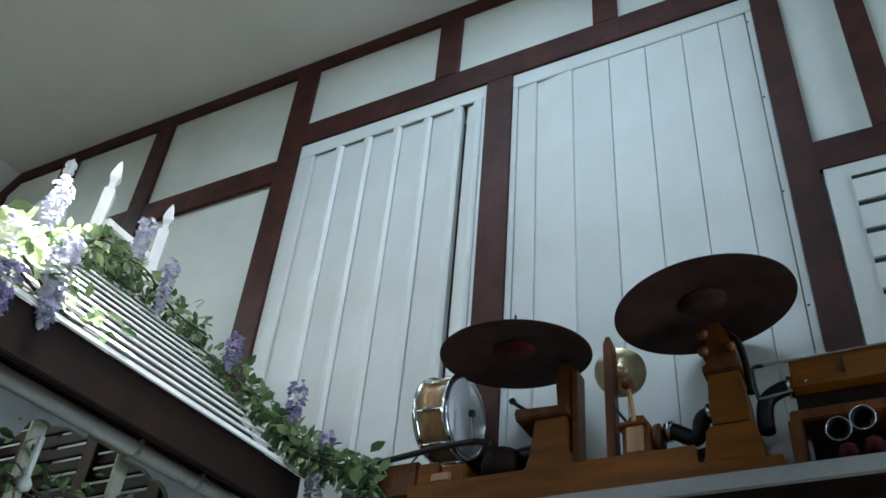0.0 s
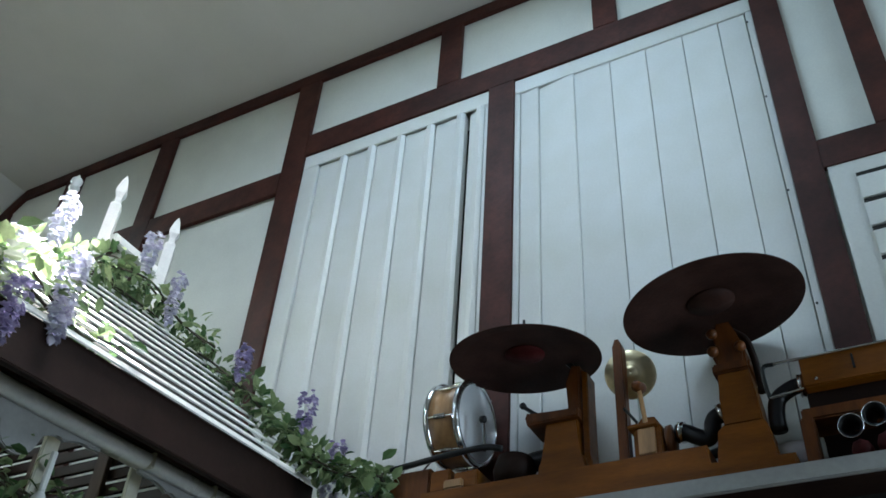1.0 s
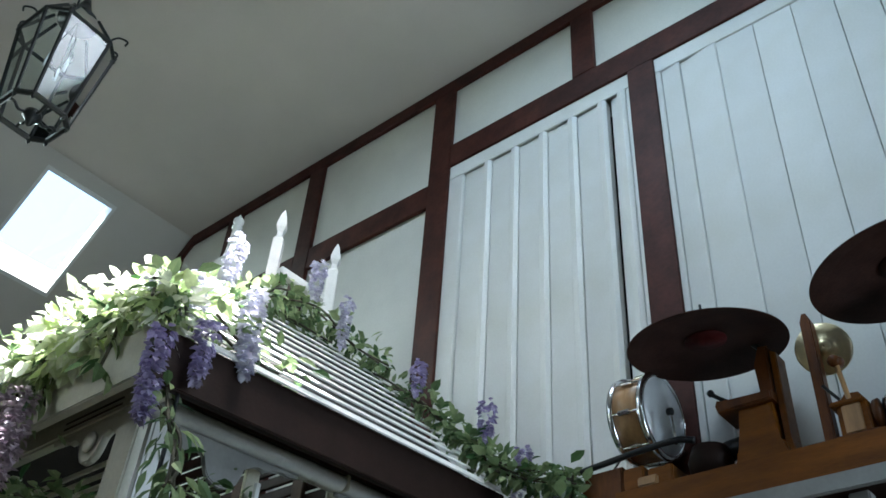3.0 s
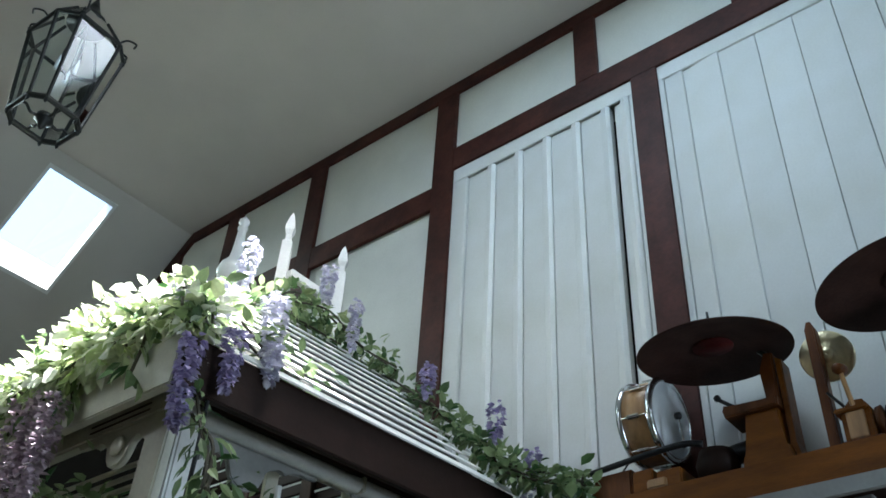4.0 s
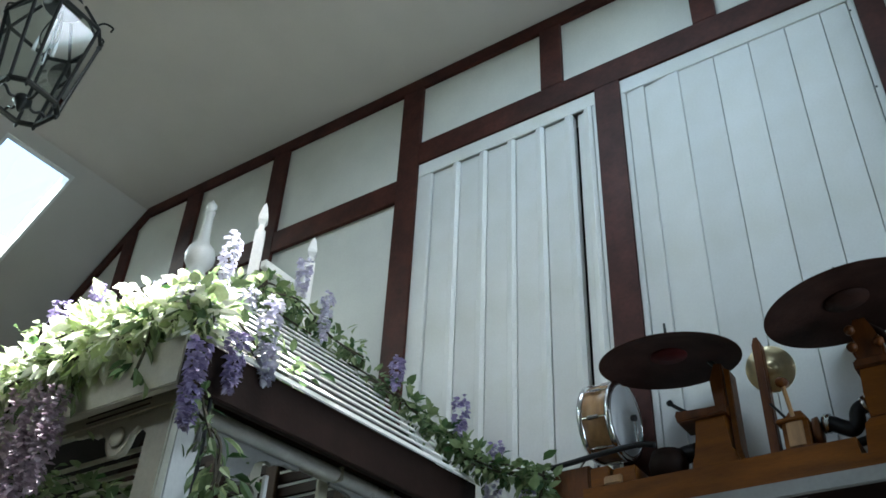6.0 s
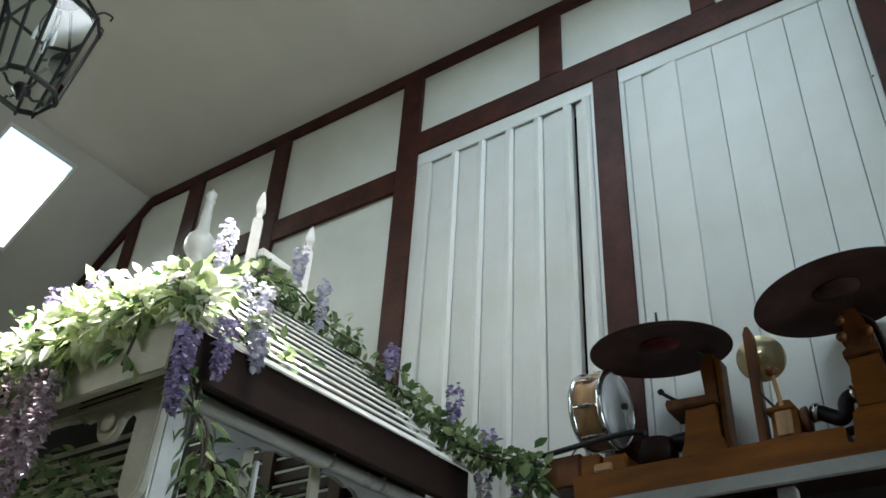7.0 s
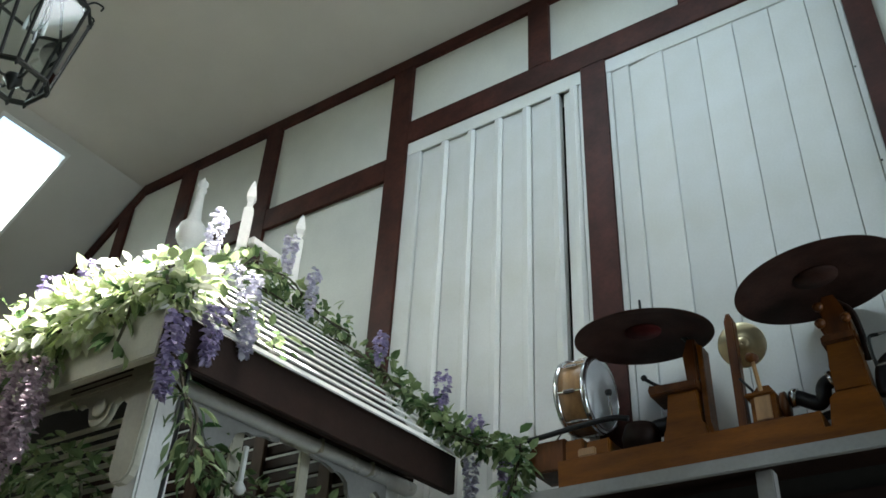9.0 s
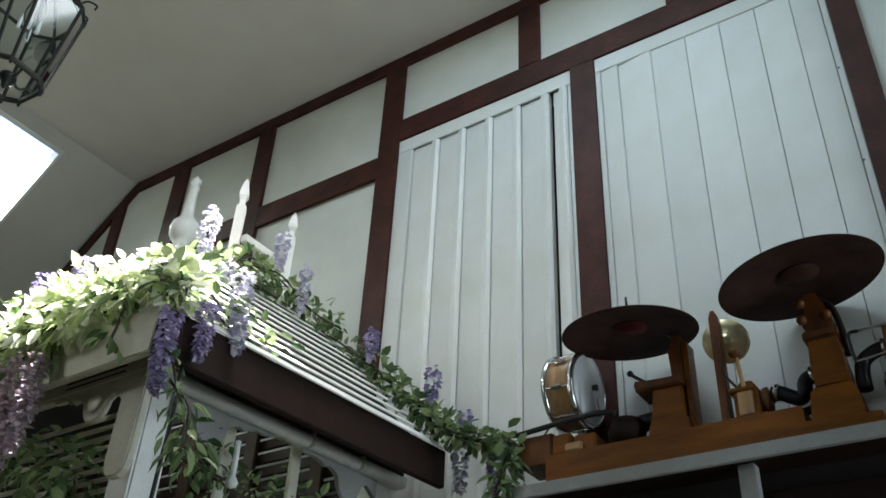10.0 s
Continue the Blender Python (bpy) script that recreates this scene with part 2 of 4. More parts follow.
bm = NEW()
# both openings in this wall are added, out of view, for the fills
for y0, y1, z0, z1 in ((YB, 0.80, FLOOR, CEILZ), (2.00, 2.35, FLOOR, CEILZ), (0.80, 2.00, FLOOR, 1.2), (0.80, 1.00, 1.2, 2.5), (0.80, 2.00, 2.5, 3.55), (0.80, 2.00, 4.85, CEILZ)):
    box(bm, XR, XR + 0.1, y0, y1, z0, z1)
tagged(part("wall_east", bm, FARWALL), "plain plastered side wall", "wall", kind="structure")
bm = NEW()
# opening added out of view for the south fill lamp
GW = (-3.9, -1.3, 4.2, 4.7)
prism(bm, [(XL, FLOOR), (GW[0], FLOOR), (GW[0], CEILZ), (BENDX, CEILZ), (XL, slope_z(XL))], "y", YB - 0.1, YB)
box(bm, GW[1], XR, YB - 0.1, YB, FLOOR, CEILZ)
box(bm, GW[0], GW[1], YB - 0.1, YB, FLOOR, GW[2])
box(bm, GW[0], GW[1], YB - 0.1, YB, GW[3], CEILZ)
tagged(part("wall_south", bm, FARWALL), "plain plastered wall behind the room", "wall", kind="structure")

# ceiling: flat part with a roof window, sloping part with the skylight
RW = (-1.65, -0.35, 0.70, 1.40)
SK = (-4.60, -4.135, 1.31, 1.72)
bm = NEW()
XE = XR + 2.5  # slab drawn out unseen, only to keep the sun off the east openings
for x0, x1, y0, y1 in ((BENDX, XE, RW[3], 2.35), (BENDX, RW[0], RW[2], RW[3]), (RW[1], XE, RW[2], RW[3]), (BENDX, XE, YB, RW[2])):
    box(bm, x0, x1, y0, y1, CEILZ, CEILZ + 0.10)


def slope_slab(bm, x0, x1, y0, y1):
    prism(bm, [(x0, slope_z(x0)), (x1, slope_z(x1)), (x1, slope_z(x1) + 0.12), (x0, slope_z(x0) + 0.12)], "y", y0, y1)


# first skylight is in view; the next two are added unseen for light
SKY_Y = (SK[2:], (0.145, 0.555), (-0.755, -0.345))
for q in ((XL, SK[0], YB, 2.35), (SK[1], BENDX, YB, 2.35), (SK[0], SK[1], YB, -0.755), (SK[0], SK[1], -0.345, 0.145), (SK[0], SK[1], 0.555, SK[2]), (SK[0], SK[1], SK[3], 2.35)):
    slope_slab(bm, *q)
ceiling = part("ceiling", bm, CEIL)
tagged(ceiling, "off-white textured ceiling, flat and then sloping down", "ceiling", kind="structure")

for k, (ya, yb) in enumerate(SKY_Y):
    skylight = thing("window_%d" % (k + 1), (0, 0, 0), "white-framed skylight in the sloping ceiling, glaring with daylight; windows 2 and 3 are added", "skylight", "skylights in the slope", "structure")
    bm = NEW()
    for x0, x1, y0, y1 in ((SK[0] - 0.012, SK[0] + 0.006, ya - 0.012, yb + 0.012), (SK[1] - 0.006, SK[1] + 0.012, ya - 0.012, yb + 0.012),
                           (SK[0] + 0.006, SK[1] - 0.006, ya - 0.012, ya + 0.006), (SK[0] + 0.006, SK[1] - 0.006, yb - 0.006, yb + 0.012)):
        prism(bm, [(x0, slope_z(x0) - 0.004), (x1, slope_z(x1) - 0.004), (x1, slope_z(x1) + 0.14), (x0, slope_z(x0) + 0.14)], "y", y0, y1)
    part("window_frame", bm, WHITE, skylight)
    bm = NEW()
    prism(bm, [(SK[0], slope_z(SK[0]) + 0.10), (SK[1], slope_z(SK[1]) + 0.10), (SK[1], slope_z(SK[1]) + 0.106), (SK[0], slope_z(SK[0]) + 0.106)], "y", ya, yb)
    pane = part("pane", bm, GLASS, skylight)
    pane.visible_shadow = False

# half-timber boards
timber = thing("timber_frame", (0, 0, 0), "reddish-brown stained half-timber boards on the white wall", "timber trim", kind="structure")
TY = (2.183, WY)
BOARDS = [  # x0, x1, z0, z1
    (-4.03, XR, 5.049, CEILZ),
    (-2.03, -0.146, 4.55, 4.677),
    (-2.146, -2.03, 2.3, 5.049),
    (-1.389, -1.286, 4.677, 5.049), (-0.707, -0.613, 4.677, 5.049),
    (-1.145, -1.037, 2.3, 4.55),
    (-0.146, -0.058, 2.3, 5.049),
    (-3.012, -2.904, 2.3, 5.049), (-3.683, -3.567, 2.3, 5.049),
    (-4.19, -4.10, 2.3, 4.98),
    (-2.904, -2.146, 4.375, 4.500), (-3.567, -3.012, 4.375, 4.500), (-4.10, -3.683, 4.375, 4.500),
    (-0.058, 1.6, 3.678, 3.79),
    (0.105, 0.185, 3.79, 5.049), (0.75, 0.85, 3.79, 5.049), (1.5, 1.6, 2.3, 3.678),
]
for x0, x1, z0, z1 in BOARDS:
    jog = random.uniform(-0.0015, 0.0015)
    part("timber", box(NEW(), x0, x1, TY[0] + jog, TY[1], z0, z1, 0.002), TIMBER, timber)
bm = NEW()
prism(bm, [(BENDX + 0.03, CEILZ), (BENDX + 0.03, CEILZ - 0.071), (-5.9, slope_z(-5.9) - 0.1), (-5.9, slope_z(-5.9))], "y", *TY)
part("timber", bm, TIMBER, timber)

# slotted grille panel beside the shutters
grille = thing("wall_vent", (0, 0, 0), "white wall panel with horizontal slots", "wall vent", kind="structure")
part("panel", box(NEW(), -0.05, 0.9, 2.188, WY, 2.4, 3.678), SHUTTER, grille)
for k in range(8):
    z = 3.622 - 0.098 * k
    part("slat", box(NEW(), 0.016, 0.85, 2.183, 2.188, z - 0.088, z - 0.008, 0.0015), SHUTTER, grille)
    # no hole is cut: a near-black strip paints the shade inside each slot
    part("slot", box(NEW(), 0.016, 0.85, 2.184, 2.1895, z - 0.007, z + 0.005), DARK, grille)

# organ chamber behind the shades
bm = NEW()
box(bm, -2.2, 0.0, 3.0, 3.05, 2.4, 4.8)
box(bm, -2.25, -2.2, 2.35, 3.05, 2.4, 4.8)
box(bm, 0.0, 0.05, 2.35, 3.05, 2.4, 4.8)
box(bm, -2.2, 0.0, 2.35, 3.0, 2.35, 2.4)
box(bm, -2.2, 0.0, 2.35, 3.0, 4.8, 4.85)
tagged(part("wall_chamber", bm, DARK), "dark organ chamber behind the swell shades", "chamber wall", kind="structure")


# ---- swell shades ----
def swell_box(x0, x1, edges, turns, label, ribbed, gap):
    t = thing("swell_shutter", (x0, 2.2, SZ0), label, "swell shutter", "swell shutters on the wall")
    w, h = x1 - x0, SZ1 - SZ0
    part("frame_rail", box(NEW(), 0, w, -0.006, 0.003, h - 0.075, h, 0.002), SHUTTER, t)
    part("frame_rail", box(NEW(), 0, w, -0.006, 0.10, 0, 0.07, 0.003), SHUTTER, t)
    part("frame_stile", box(NEW(), 0, edges[0] - x0 - 0.002, -0.006, 0.10, 0.07, h - 0.075, 0.003), SHUTTER, t)
    part("frame_stile", box(NEW(), edges[-1] - x0 + 0.002, w, -0.006, 0.10, 0.07, h - 0.075, 0.003), SHUTTER, t)
    for a, b, turn in zip(edges, edges[1:], turns):
        c, s = (a + b) / 2 - x0, (b - a) / 2
        bm = NEW()
        # a board whose lipped edges overlap its neighbours
        left = 0.014 if turn < -10 else gap
        prism(bm, [(-s + left, 0.007 if ribbed else 0.0)] + ([(s - 0.0415, 0.007), (s - 0.041, 0.028), (s - 0.0368, 0.028), (s - 0.0363, -0.003), (s - 0.034, -0.0055), (s - 0.013, -0.0085), (s - 0.0005, 0.003)] if ribbed else [(s - 0.003, 0.0), (s - gap, 0.003)]) + [(s - (0.0005 if ribbed else gap), 0.03), (-s + left, 0.03)], "z", 0.072, h - 0.0757)
        o = part("shade", bm, SHUTTER, t, at=(c, 0.0, 0))
        o.rotation_euler.z = radians(turn)
    return t


swell_box(*S1, [-1.950, -1.806, -1.667, -1.528, -1.390, -1.253, -1.165], [0, 0, 0, 0, -2, -12],
          "white painted organ swell shades, one blade ajar", True, 0.003)
wide = swell_box(*S2, [-1.015, -0.941, -0.797, -0.657, -0.522, -0.388, -0.262, -0.17], [-4, -6, 0, 0, 0, 0, 0],
          "white painted organ swell shades, nearly closed", False, 0.0011)
for x, z in ((0.872, 1.80), (0.874, 1.42), (0.872, 1.02), (0.875, 0.62), (0.873, 0.30)):
    part("screw", lathe(NEW(), [(0.0035, 0), (0.0035, 0.0025), (0.001, 0.003)], (x, -0.0055, z), (0, -1, 0), 8), IRON, wide, "dark screw head")


# ---- shelf ----
SHY, SHT = 1.968, 2.703
shelf = thing("wall_shelf", (0, 0, 0), "pale-edged wooden shelf carrying the organ's percussion", "shelf")
part("shelf_board", box(NEW(), -1.32, 1.6, SHY + 0.012, 2.183, SHT - 0.035, SHT), BROWN, shelf, "dark wooden shelf board")
part("edge_strip", box(NEW(), -1.32, 1.6, SHY, SHY + 0.012, SHT - 0.038, SHT + 0.003, 0.003), GREY, shelf, "pale grey painted edge strip")
part("upright", box(NEW(), -0.635, -0.59, SHY + 0.03, SHY + 0.07, 2.0, SHT - 0.035, 0.003), GREY, shelf, "pale grey upright under the shelf")
part("back_panel", box(NEW(), -1.3, 1.55, 2.09, 2.183, 1.4, SHT - 0.035), DARK, shelf, "dark brown panelling under the shelf")
for x in (-0.58, -0.1, 0.4):
    part("panel_board", box(NEW(), x, x + 0.42, 2.075, 2.09, 1.6, SHT - 0.09, 0.004), BROWN, shelf)

base = part("long_base_board", prism(NEW(), [(-1.19, SHT + 0.003), (-0.262, SHT + 0.003), (-0.262, SHT + 0.037), (-0.445, SHT + 0.039), (-0.447, SHT + 0.088), (-1.19, SHT + 0.088)], "y", 1.985, 2.12, 0.003), ORANGE)
tagged(base, "orange varnished wooden base board on the shelf", "base board")
BT = SHT + 0.088


# ---- percussion ----
def cymbal(center, r, lean_x, lean_y, label, bell):
    t = thing("cymbal", center, label, "cymbal", "cymbals on the shelf")
    rows = [(r, 0.0), (r * 0.999, 0.002), (r * 0.8, 0.010), (r * 0.5, 0.020), (r * 0.27, 0.026), (r * 0.24, 0.034), (r * 0.15, 0.052), (0.006, 0.058), (0.004, 0.056), (r * 0.14, 0.048), (r * 0.235, 0.030), (r * 0.26, 0.022), (r * 0.5, 0.016), (r * 0.8, 0.007), (r * 0.99, -0.001)]
    part("disc", lathe(NEW(), rows, seg=96, closed=True), BRONZE, t)
    part("bell_felt", lathe(NEW(), [(r * 0.262, 0.0215), (r * 0.26, 0.017), (r * 0.06, 0.014), (0.004, 0.0135)], seg=32), bell, t, "dull red ring under the bell", smooth=True)
    part("wing_nut", lathe(NEW(), [(0.004, 0.05), (0.022, 0.054), (0.020, 0.066), (0.010, 0.078), (0.005, 0.08), (0.004, 0.10), (0.0035, 0.125)], seg=12), IRON, t, "dark nut and threaded rod", smooth=True)
    n = Vector((math.tan(lean_x), math.tan(lean_y), 1)).normalized()
    t.rotation_mode = "QUATERNION"
    t.rotation_quaternion = Vector((0, 0, 1)).rotation_difference(n)
    return t


cymbal((-0.888, 1.97, 3.109), 0.202, 0.009, -0.096, "dark aged bronze cymbal with a reddish centre", BRONZE2)
cymbal((-0.385, 1.98, 3.146), 0.223, -0.114, -0.082, "larger dark bronze cymbal, tilted", BRONZE)


def stand(at, kind):
    """A stepped wooden stand that carries a cymbal."""
    t = thing("cymbal_stand", at, "orange varnished wooden cymbal stand with a beater", "cymbal stand", "cymbal stands")
    if kind == 1:
        prism_pts = [(-0.075, 0), (0.062, 0), (0.052, 0.045), (0.040, 0.05), (0.036, 0.15), (-0.048, 0.15), (-0.056, 0.05), (-0.068, 0.04)]
        part("pedestal", prism(NEW(), prism_pts, "y", -0.04, 0.04, 0.004), ORANGE, t)
        part("ledge", prism(NEW(), [(-0.095, 0.150), (0.045, 0.150), (0.045, 0.175), (-0.05, 0.172), (-0.095, 0.184), (-0.10, 0.17)], "y", -0.055, 0.055, 0.004), REDWOOD, t)
        part("neck", prism(NEW(), [(0.008, 0.175), (0.042, 0.175), (0.042, 0.315), (0.02, 0.32), (0.002, 0.27)], "y", -0.022, 0.022, 0.004), REDWOOD, t)
        part("side_board", prism(NEW(), [(0.046, 0), (0.072, 0), (0.062, 0.06), (0.062, 0.29), (0.046, 0.30)], "y", -0.02, 0.04, 0.003), ORANGE, t, "upright side board")
        part("beater_block", box(NEW(), -0.105, -0.07, -0.02, 0.02, 0.174, 0.196, 0.004), PINE, t)
        beater = part("beater", tube(NEW(), bow([(-0.075, 0, 0.195), (-0.10, -0.005, 0.212), (-0.125, -0.01, 0.232)]), 0.0055, 8), RUBBER, t, "black beater with a padded tip", smooth=True)
        part("beater_tip", lathe(NEW(), [(0.003, -0.008), (0.009, -0.005), (0.009, 0.005), (0.003, 0.009)], (-0.125, -0.01, 0.234), (-0.6, 0, 1), 10), RUBBER, beater, smooth=True)
        part("rod", tube(NEW(), [(0.022, 0, 0.32), (-0.01, 0, 0.36)], 0.008), IRON, t)
    else:
        part("foot", prism(NEW(), [(-0.072, 0), (0.066, 0), (0.060, 0.030), (0.052, 0.085), (0.046, 0.098), (-0.046, 0.098), (-0.060, 0.085), (-0.066, 0.03)], "y", -0.05, 0.05, 0.004), ORANGE, t)
        part("trunk", prism(NEW(), [(-0.044, 0.098), (0.044, 0.098), (0.038, 0.17), (0.030, 0.235), (-0.042, 0.235), (-0.046, 0.17)], "y", -0.045, 0.045, 0.004), ORANGE, t)
        part("cap", box(NEW(), -0.052, 0.036, -0.05, 0.05, 0.235, 0.262, 0.005), REDWOOD, t)
        neck = prism(NEW(), [(-0.04, 0.262), (0.026, 0.262), (0.028, 0.30), (0.015, 0.345), (0.0, 0.385), (-0.03, 0.385), (-0.045, 0.345), (-0.03, 0.32), (-0.05, 0.29)], "y", -0.035, 0.035, 0.006)
        part("neck", neck, REDWOOD, t)
        part("strap", tube(NEW(), bow([(0.0, 0, 0.375), (0.03, 0, 0.34), (0.042, 0, 0.28), (0.046, 0, 0.22), (0.045, 0, 0.19)]), 0.009, 8), BROWN, t, smooth=True)
        for x, z in ((-0.045, 0.30), (-0.042, 0.35), (0.02, 0.30)):
            part("knob", lathe(NEW(), [(0.004, 0), (0.013, 0.004), (0.014, 0.014), (0.006, 0.022)], (x, -0.033, z), (0, -1, 0), 12), REDWOOD, t, smooth=True)
    return t


stand((-0.805, 2.06, BT), 1)
stand((-0.362, 2.05, BT - 0.05), 2)

# snare drum on its cradle
drum = thing("snare_drum", (-1.118, 2.075, 3.018), "small wooden snare drum with chrome hoops and a white head", "drum")
ax = Vector((1, -0.02, -0.06)).normalized()
R = 0.113
part("shell", lathe(NEW(), [(R - 0.004, -0.052), (R, -0.05), (R, 0.036), (R - 0.004, 0.038)], axis=ax, seg=48), PINE, drum, "varnished wood shell", smooth=True)
for h in (-0.056, 0.034):
    part("hoop", lathe(NEW(), [(R - 0.001, h - 0.008), (R + 0.008, h - 0.007), (R + 0.009, h + 0.007), (R + 0.001, h + 0.008), (R - 0.006, h + 0.008), (R - 0.006, h - 0.008)], axis=ax, seg=48, closed=True), CHROME, drum, "chrome hoop", smooth=True)
part("head", lathe(NEW(), [(R - 0.004, 0.034), (R - 0.005, 0.040), (0.03, 0.0405), (0.001, 0.0405)], axis=ax, seg=48), SKIN, drum, "white drum head", smooth=True)
u, v = frame_of(ax)
for k in range(8):
    a = 2 * math.pi * (k + 0.3) / 8
    o = (u * math.cos(a) + v * math.sin(a)) * (R + 0.006)
    bm = tube(NEW(), [o + ax * -0.06, o + ax * 0.042], 0.0028, 6)
    tube(bm, [o + ax * -0.028, o + ax * 0.006], 0.007, 8)
    part("tension_rod", bm, CHROME, drum, "chrome tension rod and lug")

cradle = thing("drum_cradle", (-1.145, 2.06, BT), "wooden drum action with a black rubber tube", "drum action")
part("block", prism(NEW(), [(-0.135, -0.02), (-0.03, -0.02), (-0.03, 0.075), (-0.135, 0.075), (-0.155, 0.04)], "y", -0.06, 0.06, 0.004), REDWOOD, cradle, "dark wooden block")
part("block", box(NEW(), -0.025, 0.035, -0.065, 0.03, 0.0, 0.062, 0.004), ORANGE, cradle)
part("block", box(NEW(), 0.045, 0.115, -0.065, 0.03, 0.0, 0.048, 0.004), ORANGE, cradle)
part("block", box(NEW(), 0.02, 0.075, -0.075, -0.01, 0.0, 0.026, 0.004), PINE, cradle)
part("pouch", lathe(NEW(), [(0.01, 0), (0.05, 0.008), (0.056, 0.05), (0.045, 0.085), (0.01, 0.095)], (0.19, -0.005, 0.002), seg=16), BROWN, cradle, "dark leather pouch", smooth=True)
part("hose", tube(NEW(), bow([(-0.15, -0.06, 0.088), (-0.06, -0.07, 0.090), (0.04, -0.07, 0.098), (0.13, -0.06, 0.105), (0.175, -0.05, 0.098)]), 0.0085, 10), RUBBER, cradle, "black rubber hose", smooth=True)
rod = part("beater", tube(NEW(), [(0.125, -0.05, 0.10), (0.12, -0.055, 0.185)], 0.004, 8), CHROME, cradle, "metal beater rod")
part("beater_tip", lathe(NEW(), [(0.003, -0.012), (0.010, -0.009), (0.010, 0.004), (0.004, 0.008)], (0.118, -0.057, 0.19), (-1, 0, 0.15), 10), RUBBER, rod, smooth=True)
part("stay", tube(NEW(), [(-0.08, -0.03, 0.075), (-0.03, -0.02, 0.14)], 0.003, 6), CHROME, cradle)

elbow = thing("wind_elbow", (-0.915, 2.06, BT), "black rubber wind elbow", "hose")
part("pipe", tube(NEW(), bow([(-0.03, 0.05, 0.0), (-0.03, 0.04, 0.05), (-0.012, 0.03, 0.082), (0.04, 0.03, 0.09)]), 0.026, 12), RUBBER, elbow, smooth=True)

# brass gong on a post with its beater box
gong = thing("brass_gong", (-0.648, 2.075, BT), "small polished brass gong on a wooden post", "gong")
post = part("post", prism(NEW(), [(-0.018, 0), (0.008, 0), (0.008, 0.34), (0.0, 0.362), (-0.010, 0.362), (-0.018, 0.34)], "y", -0.05, -0.015, 0.003), REDWOOD, gong, "reddish wooden post")
part("post_foot", box(NEW(), -0.028, 0.018, -0.055, 0.03, 0.0, 0.016, 0.003), REDWOOD, post)
part("dish", lathe(NEW(), [(0.0656, 0.0000), (0.0672, 0.0030), (0.0640, 0.0070), (0.0410, 0.0110), (0.0213, 0.0140), (0.0164, 0.0220), (0.0049, 0.0260), (0.0008, 0.0240), (0.0148, 0.0180), (0.0410, 0.0070), (0.0623, 0.0010)], (0.008, 0.012, 0.285), (0.30, -1, -0.30), 40, True), BRASS, gong, "polished brass dish", smooth=True)
action = thing("beater_box", (-0.590, 2.06, BT), "orange wooden beater box with a hammer", "beater box")
part("case", prism(NEW(), [(-0.035, 0.012), (0.035, 0.012), (0.035, 0.09), (0.02, 0.115), (-0.01, 0.118), (-0.035, 0.09)], "y", -0.04, 0.03, 0.003), ORANGE, action)
part("front_plate", box(NEW(), -0.022, 0.02, -0.048, -0.04, 0.016, 0.085, 0.002), PINE, action)
part("lid", box(NEW(), -0.045, 0.03, -0.052, 0.0, 0.086, 0.098, 0.003), ORANGE, action)
part("foot", box(NEW(), -0.045, 0.055, -0.055, 0.035, 0.0, 0.012, 0.003), REDWOOD, action)
part("side_pouch", lathe(NEW(), [(0.012, 0), (0.04, 0.004), (0.042, 0.016), (0.02, 0.022)], (0.036, 0, 0.06), (1, 0, 0), 16), REDWOOD, action, smooth=True)
hammer = part("hammer", tube(NEW(), [(0.0, -0.045, 0.095), (-0.012, -0.04, 0.20)], 0.006, 8), PINE, action, "pale hammer shank")
part("hammer_head", lathe(NEW(), [(0.006, -0.022), (0.014, -0.018), (0.015, 0.014), (0.006, 0.02)], (-0.012, -0.035, 0.205), (0.1, 1, 0.3), 12), REDWOOD, hammer, smooth=True)
part("lever", tube(NEW(), [(-0.02, -0.05, 0.10), (-0.05, -0.05, 0.145)], 0.004, 6), RUBBER, action)

hose = thing("wind_hose", (-0.495, 2.06, BT), "black rubber wind hose with chrome clamps", "hose")
pipe = part("pipe", tube(NEW(), bow([(-0.035, 0, 0.082), (-0.012, 0, 0.078), (0.014, 0, 0.062), (0.036, 0, 0.052), (0.050, 0, 0.068), (0.054, 0, 0.092), (0.068, 0, 0.106), (0.11, 0, 0.112)], 8), 0.020, 12), RUBBER, hose, smooth=True)
part("lower_pipe", tube(NEW(), bow([(-0.02, 0.03, 0.012), (0.02, 0.03, 0.022), (0.06, 0.03, 0.03), (0.1, 0.03, 0.03)]), 0.012, 10), RUBBER, hose, smooth=True)
for p, d in (((-0.022, 0, 0.080), (1, 0, -0.2)), ((0.078, 0, 0.109), (1, 0, 0.3))):
    part("clamp", lathe(NEW(), [(0.018, -0.007), (0.026, -0.007), (0.026, 0.007), (0.018, 0.007)], p, d, 16, True), CHROME, pipe, "chrome clamp", smooth=True)

# long chest with horns at the shelf's end
chest = thing("percussion_chest", (-0.219, 2.03, SHT + 0.003), "orange wooden wind chest with a chrome rail and horns", "wind chest")
part("chest_top", box(NEW(), 0.0, 0.9, -0.03, 0.12, 0.190, 0.268, 0.004), ORANGE, chest)
part("chest_bottom", box(NEW(), -0.02, 0.9, -0.01, 0.12, 0.120, 0.150, 0.004), REDWOOD, chest)
part("chest_bottom", box(NEW(), 0.0, 0.9, 0.0, 0.12, 0.150, 0.190, 0.002), BROWN, chest)
part("leg", box(NEW(), -0.025, 0.005, -0.02, 0.03, 0.0, 0.122, 0.003), REDWOOD, chest)
part("leg", box(NEW(), 0.86, 0.89, -0.02, 0.03, 0.0, 0.122, 0.003), REDWOOD, chest)
part("backboard", box(NEW(), 0.01, 0.88, 0.08, 0.10, 0.0, 0.12), BROWN, chest)
